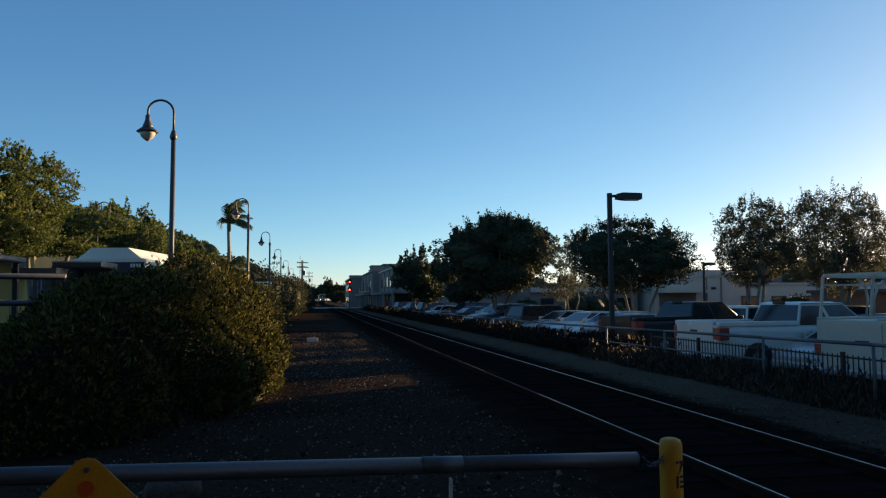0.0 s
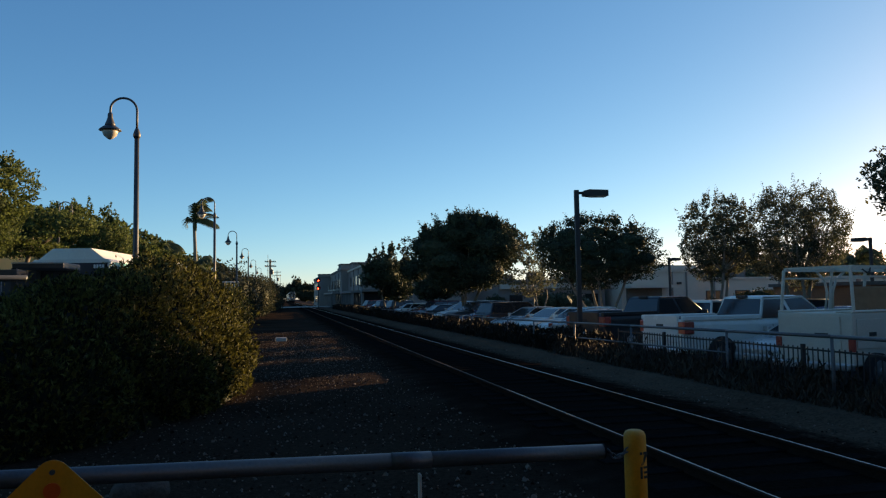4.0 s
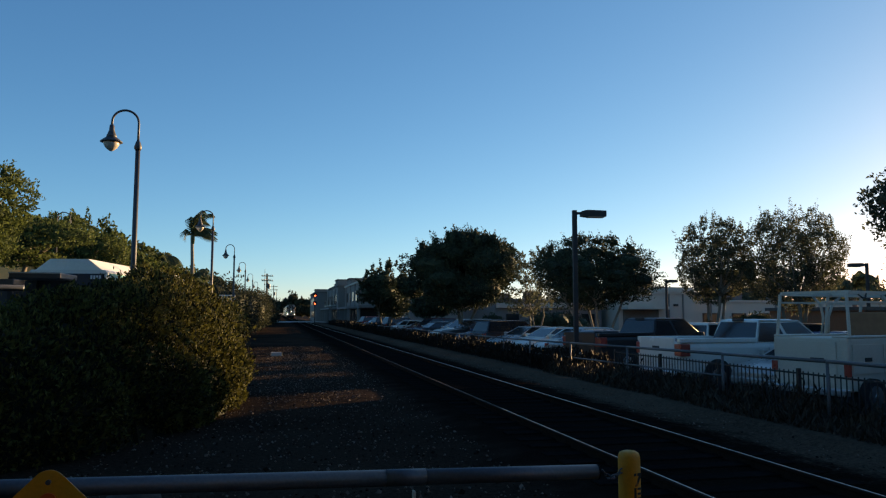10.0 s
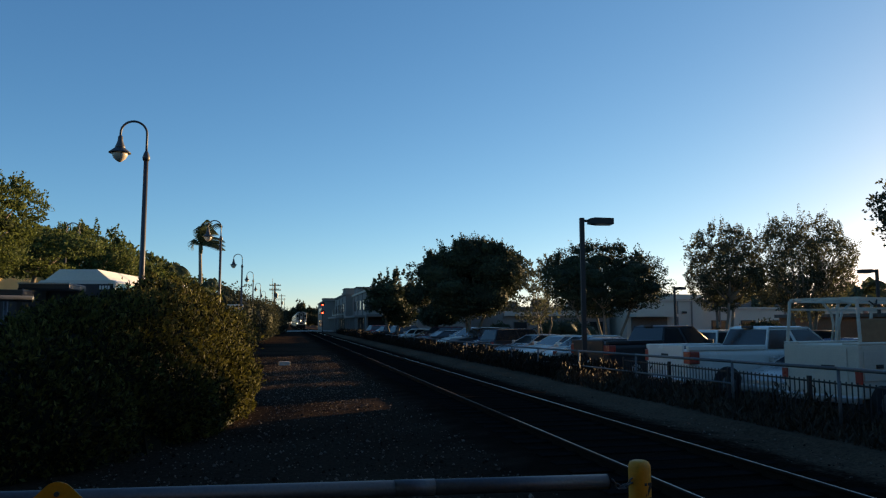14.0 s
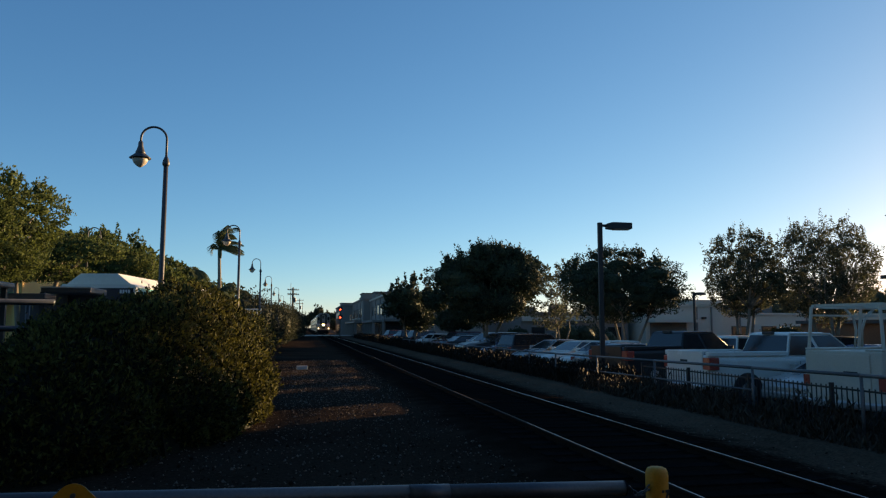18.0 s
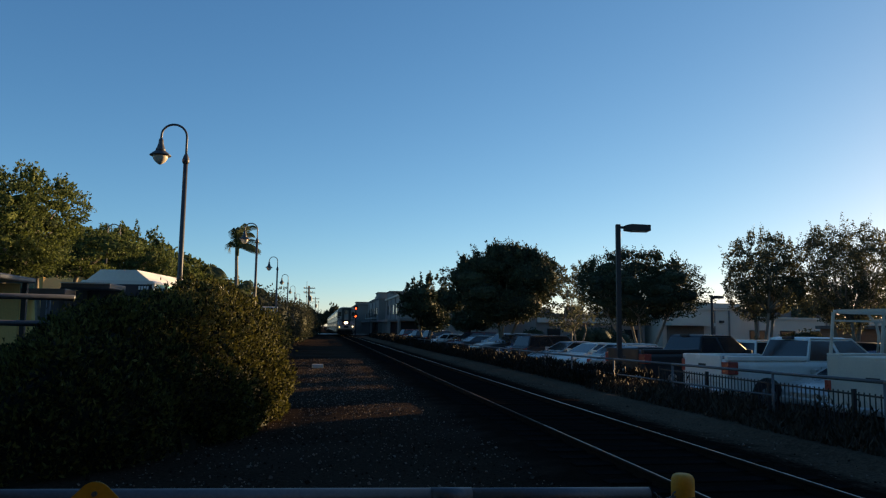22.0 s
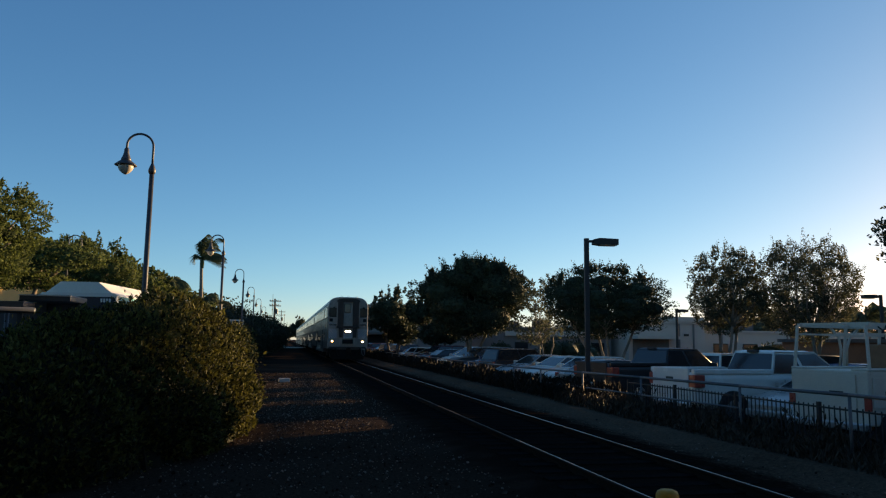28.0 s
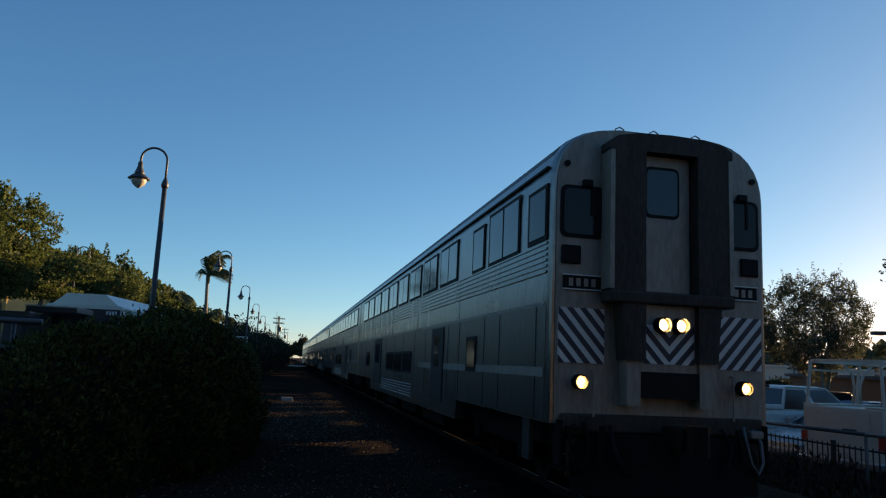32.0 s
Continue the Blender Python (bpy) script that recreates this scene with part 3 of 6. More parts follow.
    if kind == "pickup":
        part("bed", box(-2.8, -0.55, -0.84, 0.84, 1.2, 1.36), M_PLASTIC, t)
        for s in (-1, 1):
            part("bed_rail", box(-2.92, -0.47, s * 0.93 - 0.07, s * 0.93 + 0.07, 1.3, 1.43, 0.025), paint, t)
        part("tailgate", box(-2.98, -2.91, -0.8, 0.8, 0.72, 1.44, 0.025), paint, t)
        part("tailgate_handle", box(-2.995, -2.97, -0.16, 0.16, 1.1, 1.2, 0.01), M_PLASTIC, t)
        part("third_brake_light", box(-0.28, -0.18, -0.2, 0.2, 1.86, 1.935, 0.015), M_PLASTIC, t)
    return t


# ---- ground ----
def build_ground():
    prof = [(-3000, -0.02), (-400, -0.02), (-60, 0), (-6, 0), (-1.5, 0), (1.2, 0), (2.2, 0.0), (3.0, 0.06), (5.9, 0.06), (6.5, 0.0), (7.0, 0.0), (7.25, 0.1), (8.2, 0.06), (9.1, -0.1), (9.9, -0.3), (14, -0.3), (60, -0.35), (400, -0.35), (3000, -0.35)]
    ys = [-2000, -300, -40, -8, 0] + [i * 2.0 for i in range(1, 30)] + [70, 90, 120, 160, 220, 320, 500, 900, 3000]
    V, F = [], []
    for y in ys:
        for x, z in prof:
            w = 0.02 * noise.noise(Vector((x * 0.7, y * 0.45, 0))) if abs(x) < 11 and -10 < y < 60 else 0
            e = 0.12 * noise.noise(Vector((y * 0.35, 3, 0))) if 6.9 < x < 7.3 and 0 < y < 60 else 0
            V.append((x + e, y, z + w))
    n = len(prof)
    for j in range(len(ys) - 1):
        for i in range(n - 1):
            F.append((j * n + i, j * n + i + 1, (j + 1) * n + i + 1, (j + 1) * n + i))
    g = raw("ground", V, F, M_GROUND)
    tagged(g, "dark gravel and dirt along the railway, asphalt beyond", "ground", kind="structure")


RAIL_X = (3.7, 5.2)


def build_track():
    for x in RAIL_X:
        r = thing("rail", pose(x, 0, 0), "long steel railway rail, rusted web, shiny worn head", "rail", "rails", "structure")
        out = [(-.07, .03), (.07, .03), (.07, .045), (.015, .06), (.012, .13), (.036, .145), (.036, .17), (-.036, .17), (-.036, .145), (-.012, .13), (-.015, .06), (-.07, .045)]
        part("web_and_foot", prism(out, "y", -30, 700), M_RAILSIDE, r)
        # thin strip carries the worn head's glint; left rail's sheen is painted out past 12 m
        for y0, y1, m in ((-30, 12, M_RAILTOP), (12, 700, M_RAILNOSHEEN if x < 4 else M_RAILTOP)):
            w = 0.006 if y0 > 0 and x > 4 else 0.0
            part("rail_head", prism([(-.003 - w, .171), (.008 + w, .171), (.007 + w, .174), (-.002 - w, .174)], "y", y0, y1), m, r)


def build_crossing():
    t = thing("road_crossing", pose(0, 150, 0), "pale road crossing over the track far off", "road", kind="structure")
    part("deck", box(-2.5, 9.5, 0, 8, 0.0, 0.17, 0.02), M_CONC, t)


def stones():
    rng = np.random.default_rng(5)
    base = np.array([(1, 0, -.3), (-.5, .85, -.3), (-.5, -.85, -.3), (0, 0, .8), (.6, .6, .3), (-.7, .1, .4)])
    fc = [(0, 1, 2), (0, 4, 3), (4, 1, 3), (1, 5, 3), (5, 2, 3), (2, 0, 3), (0, 1, 4), (1, 2, 5)]
    V, F = [], []
    n = 15000
    for i in range(n):
        y = 2.6 + 38 * rng.random() ** 1.5
        x = rng.uniform(-2.6, 2.7) if i % 15 else rng.uniform(5.9, 7.6)
        # every fifth stone is added where the sun patches fall, to brighten them
        if i % 5 == 1:
            x, y = rng.uniform(-0.4, 1.8), rng.uniform(15, 34)
        s = rng.uniform(0.007, 0.02) * (1.9 if rng.random() < 0.09 else 1)
        a = rng.uniform(0, 6.28)
        z = 0.012 if x < 2.4 else 0.03
        c, d = math.cos(a), math.sin(a)
        k = len(V)
        for bx, by, bz in base * rng.uniform(0.7, 1.2, (6, 1)):
            V.append((x + s * (bx * c - by * d), y + s * (bx * d + by * c), z + s * bz))
        F += [tuple(q + k for q in f) for f in fc]
    tagged(raw("gravel_stones", V, F, M_STONE), "loose grey stones scattered over dark gravel", "gravel", kind="stuff")


def weeds(name, label, mt, rects, count, size, tall, seed, ratio=5.0, dense=False):
    """Upright blades over rectangles (x0, x1, y0, y1, z)."""
    rng = np.random.default_rng(seed)
    R = np.array(rects, float)
    ar = (R[:, 1] - R[:, 0]) * (R[:, 3] - R[:, 2])
    k = rng.choice(len(R), count, p=ar / ar.sum())
    x = R[k, 0] + rng.random(count) * (R[k, 1] - R[k, 0])
    y = R[k, 2] + rng.random(count) * (R[k, 3] - R[k, 2])
    clump = np.array([noise.noise(Vector((a * 1.3, b * 0.9, seed))) for a, b in zip(x, y)])
    h = tall * np.clip(0.55 + clump, 0.08, 1.2) * rng.uniform(0.4, 1.1, count)
    if dense:
        h = tall * np.clip(0.88 + 0.35 * clump, 0.55, 1.15)
    p = np.stack([x, y, R[k, 4] + h * rng.uniform(0, 1, count)], 1)
    a = np.stack([rng.normal(size=count) * .5, rng.normal(size=count) * .5, np.ones(count)], 1)
    a /= np.linalg.norm(a, axis=1)[:, None]
    b = np.cross(a, rng.normal(size=(count, 3)))
    b /= np.linalg.norm(b, axis=1)[:, None]
    s = size * rng.uniform(0.6, 1.4, count)[:, None]
    w = s / ratio
    V = np.stack([p - a * s * .5, p + b * w * .5, p + a * s * .5, p - b * w * .5], 1).reshape(-1, 3)
    return tagged(raw(name, V.tolist(), np.arange(count * 4).reshape(-1, 4).tolist(), mt), label, "weeds", kind="stuff")


# ---- barrier in front of the camera ----
def build_barrier():
    t = thing("pipe_barrier", pose(0, 0, 0), "grey galvanised pipe barrier across the gravel path", "barrier")
    a, k, b = Vector((-3.4, 2.9, 1.168)), Vector((0.53, 3.06, 1.066)), Vector((1.41, 3.1, 1.043))
    part("top_pipe", cyl(a, k, 0.034, seg=20), M_GALV, t, smooth=True)
    part("top_pipe", cyl(k, b, 0.033, seg=20), M_GALV, t, smooth=True)
    for x in (0.53, -1.9, -3.3):
        c = a.lerp(k, (x + 3.4) / 3.93)
        # thin bar in a pale tone puts in the post's sunlit edge
        part("post", box(x + 0.026, x + 0.036, c.y - 0.05, c.y - 0.01, 0, c.z - 0.05, 0.002), M_PALESTRIP, t, "flat steel post painted pale as a sunlit edge")
        d = (k - a).normalized() * 0.085
        part("sleeve", cyl(c - d, c + d, 0.0352, seg=20), M_GALV, t, smooth=True)
    # black disc puts in the shade inside the open pipe
    rim = bmesh.new()
    cyl((1.408, 3.1, 1.043), (1.413, 3.1, 1.043), 0.0345, seg=18, bm=rim)
    part("open_end", rim, M_FRAME, t, "pipe end, its dark inside painted as a disc")
    ch = thing("chain", pose(0, 0, 0), "short steel chain hooking the pipe barrier to the bollard", "chain")
    q = [Vector((1.435, 3.1, 1.05)), Vector((1.47, 3.1, 1.01)), Vector((1.5, 3.1, 1.02)), Vector((1.54, 3.1, 1.05))]
    for i in range(3):
        for k in (0.25, 0.75):
            c = q[i].lerp(q[i + 1], k)
            d = (q[i + 1] - q[i]).normalized()
            u = Vector((0, 1, 0)) if k < 0.5 else d.cross(Vector((0, 1, 0)))
            part("link", tube([c + d * 0.016 * math.cos(g) + u * 0.009 * math.sin(g) for g in [2 * math.pi * j / 10 for j in range(11)]], 0.0035, 6), M_GALV, ch)


def build_bollard():
    t = thing("bollard", pose(1.577, 3.12, 0.011), "round yellow painted steel bollard with chipped cap", "bollard")
    part("tube", lathe([(0.05, -0.02), (0.05, 1.078), (0.0485, 1.094), (0.042, 1.108), (0.03, 1.114), (0.012, 1.116)], 24), M_YELLOW, t, smooth=True)
    # two stacked characters, turned on their side towards the track
    for k, (z0, bars) in enumerate(((0.965, ((0, .04, .05, .06), (0.01, .03, 0, .06))), (0.905, ((0, .04, 0, .012), (0, .04, .022, .032), (0, .04, .044, .054), (0, .012, 0, .054))))):
        bm = bmesh.new()
        if k == 0:
            pts = [(0, .058), (.042, .058), (.042, .046), (.018, 0), (.004, 0), (.026, .046), (0, .046)]
            loft([[(p[0], -0.0015, p[1]) for p in pts], [(p[0], 0.0015, p[1]) for p in pts]], bm)
        else:
            for x0, x1, za, zb in bars:
                box(x0, x1, -0.0015, 0.0015, za, zb, bm=bm)
        o = part("stencil", bm, M_BLACKPAINT, t, "black stencilled character")
        o.matrix_basis = pose(-0.002, -0.0502, z0, 0, 0, 14)


def build_sign():
    t = thing("warning_sign", pose(-0.665, 2.4, 0.04), "yellow diamond warning sign with orange reflectors on a post", "sign")
    s = 0.24
    bm = bmesh.new()
    pts = []
    for k in range(4):
        a = math.pi / 2 * k + math.pi / 2
        c = Vector((math.cos(a), math.sin(a))) * (s - 0.05)
        for j in range(-4, 5):
            g = a + j * math.pi / 16
            pts.append((c.x + 0.05 * math.cos(g), c.y + 0.05 * math.sin(g)))
    prism(pts, "y", 0, 0.003, bm)
    pl = part("plate", bm, M_SIGN, t)
    pl.matrix_basis = Matrix.Translation((0, 0, 1.0))
    part("bolt", cyl((0, -0.008, 1.205), (0, 0.0, 1.205), 0.008, seg=8), M_GALV, t)
    for x, z in ((0, 1.15), (-0.07, 1.04), (0.07, 1.04), (0, 0.93)):
        part("reflector", cyl((x, -0.006, z), (x, 0.0, z), 0.024, seg=20), M_ORANGE, t)
    part("post", box(-0.025, 0.025, 0.004, 0.03, -0.04, 1.2), M_GALV, t)


def build_rock():
    t = bmesh.new()
    ball((0, 0, 0.13), 0.24, 0.17, 0.17, 3, t)
    for v in t.verts:
        v.co += Vector(noise.noise_vector(v.co * 5)) * 0.05 + Vector(noise.noise_vector(v.co * 14)) * 0.015
        v.co.z = max(v.co.z, 0)
    o = part("boulder", t, M_ROCK, None, smooth=True)
    o.matrix_basis = pose(-1.18, 6.7, 0, 0, 0, 20)
    tagged(o, "small grey boulder on dark gravel behind the barrier", "rock")
    o = part("concrete_block", box(-0.22, 0.22, -0.14, 0.14, 0, 0.16, 0.02), M_CONC)
    o.matrix_basis = pose(-0.03, 31.5, 0, 0, 0, 8)
    tagged(o, "pale concrete block lying on the gravel", "block")


def build_post_sign():
    t = thing("post_sign", pose(-1.595, 3.25, 0.04), "grey-white plate sign with a dark red ring on a post", "sign")
    part("mast", cyl((0, 0, -0.06), (0, 0, 2.66), 0.04, seg=16), M_GALV, t, smooth=True)
    part("plate", rounded_plate(-0.2, 0.185, 2.3, 2.69, -0.062, -0.058, 0.03), M_PLATE, t)
    part("ring", tube_ring(-0.005, -0.068, -0.06, 2.45, 0.14, 0.05), M_REDCAR, t, "dark red painted ring")
    part("lower_plate", rounded_plate(-0.2, 0.192, 2.3, 2.54, -0.052, -0.046, 0.03), M_GALV, t, "second plate behind the first")
    part("bracket", box(-0.06, 0.06, -0.046, 0.03, 2.38, 2.42, 0.005), M_LAMP, t)


# ---- lamps ----
def street_lamp(m, label, group="arched platform lamps"):
    t = thing("street_lamp", m, label, "street lamp", group)
    part("base", lathe([(0.16, 0), (0.16, 0.05), (0.12, 0.12), (0.11, 0.5), (0.075, 0.6)], 16), M_LAMP, t, smooth=True)
    part("pole", cyl((0, 0, 0.5), (0, 0, 5.08), 0.058, 0.044, 16), M_LAMP, t, smooth=True)
    part("collar", lathe([(0.05, 5.0), (0.07, 5.04), (0.07, 5.08), (0.045, 5.16), (0.026, 5.2)], 14), M_LAMP, t, smooth=True)
    r = 0.24
    pts = [(0, 0, 5.15), (0, 0, 5.4), (0, 0, 5.53)] + [(-r + r * math.cos(a), 0, 5.54 + r * math.sin(a)) for a in [math.pi * i / 14 for i in range(1, 14)]] + [(-2 * r, 0, 5.53), (-2 * r, 0, 5.46)]
    part("arm", tube(pts, 0.022, 10), M_LAMP, t, smooth=True)
    part("fitter", lathe([(0.03, 5.48), (0.045, 5.46), (0.05, 5.38), (0.075, 5.3), (0.09, 5.27), (0.1, 5.22)], 18, at=(-2 * r, 0, 0)), M_LAMP, t, smooth=True)
    part("shade", lathe([(0.1, 5.23), (0.14, 5.2), (0.2, 5.15), (0.205, 5.135), (0.15, 5.135)], 22, at=(-2 * r, 0, 0)), M_LAMP, t, smooth=True)
    part("globe", lathe([(0.145, 5.135), (0.14, 5.09), (0.11, 5.03), (0.06, 4.985), (0.02, 4.96)], 20, at=(-2 * r, 0, 0)), M_GLOBE, t, smooth=True)
    return t


def lot_lamp(m, label, h=6.2):
    t = thing("parking_lamp", m, label, "parking lamp", "lot lamps")
    part("base", cyl((0, 0, 0), (0, 0, 0.7), 0.26, seg=18), M_CONC, t, smooth=True)
    part("pole", box(-0.075, 0.075, -0.075, 0.075, 0.7, h, 0.012), M_DARKPOLE, t)
    part("arm", box(0.07, 0.3, -0.04, 0.04, h - 0.14, h - 0.06), M_DARKPOLE, t)
    part("head", loft([[(0.22, -0.16, h - 0.2), (0.22, 0.16, h - 0.2), (0.22, 0.16, h - 0.04), (0.22, -0.16, h - 0.04)], [(0.4, -0.2, h - 0.22), (0.4, 0.2, h - 0.22), (0.4, 0.2, h), (0.4, -0.2, h)], [(1.05, -0.2, h - 0.22), (1.05, 0.2, h - 0.22), (1.05, 0.2, h - 0.02), (1.05, -0.2, h - 0.02)]]), M_DARKPOLE, t)
    part("lens", box(0.45, 1.0, -0.16, 0.16, h - 0.24, h - 0.222), M_GLOBE, t)
    return t


def build_lamps():
    a = street_lamp(pose(-2.73, 15.0, -0.1, 0, 0, 3), "tall bronze street lamp with arched arm and bell shade")
    for y in (29.6, 44.0, 59.0, 76.0, 95.0):
        copy_thing(a, pose(-2.53, y, -0.06, 0, 0, 3))
    for x, y in ((-9.0, 33.0), (-10.1, 50.0)):
        copy_thing(a, pose(x, y, 0.15, 0, 0, 185))
    b = lot_lamp(pose(9.75, 23.2, -0.3, 0, 0, -8), "dark square parking lot lamp with a box head", 5.57)
    copy_thing(b, pose(33.5, 36.5, -0.8, 0, 0, 170))
    copy_thing(b, pose(23.4, 57.0, -1.3, 0, 0, 185))
    copy_thing(b, pose(31.6, 56.0, -0.9, 0, 0, 10))


# ---- fences beside the track ----
def fence_top(y):
    return 1.03 - 0.18 * min(1, max(0, (y - 9.5) / 17)) - 0.09 * min(1, max(0, (y - 26) / 32))


def build_fence():
    t = thing("pipe_fence", pose(0, 0, 0), "grey pipe fence of posts and rails along the track", "fence")
    ys = [6.0 + 0.4, 10.0, 12.8, 16.8, 20.4, 24.0, 27.0] + [27 + 3.6 * i for i in range(1, 20)]
    for y in ys:
        part("post", cyl((8.4, y, -0.05), (8.4, y, fence_top(y)), 0.026, seg=10), M_WEATHERED, t, smooth=True)
    for a, b in zip(ys, ys[1:]):
        part("top_rail", cyl((8.4, a, fence_top(a)), (8.4, b, fence_top(b)), 0.03, seg=10), M_WEATHERED, t, smooth=True)
        if a > 12:
            part("mid_rail", cyl((8.4, a, fence_top(a) - 0.42), (8.4, b, fence_top(b) - 0.42), 0.02, seg=8), M_WEATHERED, t, smooth=True)
    t = thing("picket_fence", pose(0, 0, 0), "low dark steel picket fence at the edge of the car park", "fence")
    for y in [6.5 + 2.4 * i for i in range(6)]:
        part("post", box(8.87, 8.93, y - 0.03, y + 0.03, -0.1, 0.82), M_DARKPOLE, t)
    part("top_rail", box(8.885, 8.915, 6.5, 18.5, 0.72, 0.75), M_DARKPOLE, t)
    part("bottom_rail", box(8.885, 8.915, 6.5, 18.5, 0.08, 0.11), M_DARKPOLE, t)
    me = None
    for i in range(96):
        y = 6.56 + 0.125 * i
        if me is None:
            o = part("picket", box(-0.008, 0.008, -0.008, 0.008, 0, 0.74), M_DARKPOLE, t)
            me = o.data
        else:
            o = new("picket", me)
            o.parent = t
        o.matrix_basis = pose(8.9, y, 0.04)


# ---- the train: nose at y = 0, body towards +y, z = 0 at the rail head ----
def clip_rect(poly, x0, x1, z0, z1):
    for ax, lim, sg in ((0, x0, 1), (0, x1, -1), (1, z0, 1), (1, z1, -1)):
        out = []
        for i, p in enumerate(poly):
            q = poly[(i + 1) % len(poly)]
            a, b = sg * (p[ax] - lim), sg * (q[ax] - lim)
            if a >= 0:
                out.append(p)
            if a * b < 0:
                k = a / (a - b)
                out.append((p[0] + (q[0] - p[0]) * k, p[1] + (q[1] - p[1]) * k))
        poly = out
        if not poly:
            return []
    return poly


def stripes(parent, x0, x1, z0, z1, y, slope, step=0.2, width=0.1, off=0.0):
    """White plate with slanted dark stripes; slope is dz/dx."""
    pl = part("stripe_panel", box(x0, x1, y - 0.008, y + 0.01, z0, z1), M_WHITESTRIPE, parent)
    k = -12
    while k < 14:
        c = z0 + off + k * step
        poly = [(x0, c + slope * 0), (x1, c + slope * (x1 - x0)), (x1, c + slope * (x1 - x0) + width), (x0, c + width)]
        q = clip_rect(poly, x0, x1, z0, z1)
        if len(q) > 2:
            part("stripe", prism(q, "y", y - 0.012, y - 0.004), M_NAVYSTRIPE, pl)
        k += 1


def roof_curve(k=1.0, n=9):
    """Half of the roof's arch from the side wall to the middle."""
    return [(1.5 * k * math.cos(a) ** 0.5, 3.9 + 0.88 * math.sin(a) ** 0.8) for a in [math.pi / 2 * (i + 0.001) / n for i in range(n)]]


def body_ring(y, k=1.0, drop=0.0, z0=0.72):
    half = [(1.5 * k, z0), (1.5 * k, 1.6), (1.5 * k, 2.8)] + roof_curve(k)
    return [(x, y, z - (drop if z > 4 else 0)) for x, z in half] + [(-x, y, z - (drop if z > 4 else 0)) for x, z in reversed(half)]


def side_window(t, s, y0, y1, z0, z1, panes=2, glass=None):
    x = 1.5 * s
    w = part("window", box(min(x, x + 0.018 * s), max(x, x + 0.018 * s), y0, y1, z0, z1), M_FRAME, t)
    n = (y1 - y0 - 0.08) / panes
    for i in range(panes):
        a = y0 + 0.06 + i * n
        part("pane", box(min(x + 0.012 * s, x + 0.026 * s), max(x + 0.012 * s, x + 0.026 * s), a, a + n - 0.075, z0 + 0.06, z1 - 0.06), glass or M_TRAINGLASS, w)


def bogie(t, yc, keyed):
    b = part("bogie_frame", box(-1.15, -0.98, yc - 1.7, yc + 1.7, 0.45, 0.72, 0.04), M_TRAINDARK, t)
    part("side_frame", box(0.98, 1.15, yc - 1.7, yc + 1.7, 0.45, 0.72, 0.04), M_TRAINDARK, t)
    part("bolster", box(-1.0, 1.0, yc - 0.3, yc + 0.3, 0.5, 0.75), M_TRAINDARK, t)
    for dy in (-1.28, 1.28):
        ax = part("wheelset", cyl((-0.95, 0, 0), (0.95, 0, 0), 0.08, seg=10), M_TRAINDARK, t)
        ax.matrix_basis = pose(0, yc + dy, 0.46)
        for s in (-1, 1):
            wb = bmesh.new()
            cyl((s * 0.72, 0, 0), (s * 0.84, 0, 0), 0.46, seg=28, bm=wb)
            cyl((s * 0.69, 0, 0), (s * 0.72, 0, 0), 0.485, seg=28, bm=wb)
            for k in range(6):
                a = k * math.pi / 3
                cyl((s * 0.84, 0.28 * math.cos(a), 0.28 * math.sin(a)), (s * 0.86, 0.28 * math.cos(a), 0.28 * math.sin(a)), 0.06, seg=8, bm=wb)
            part("wheel", wb, M_RAILSIDE, ax)
        keyed.append((ax, yc + dy))
        for s in (-1, 1):
            part("axle_box", box(s * 1.07 - 0.12, s * 1.07 + 0.12, yc + dy - 0.17, yc + dy + 0.17, 0.32, 0.6, 0.03), M_TRAINDARK, t)


WHEELS = []


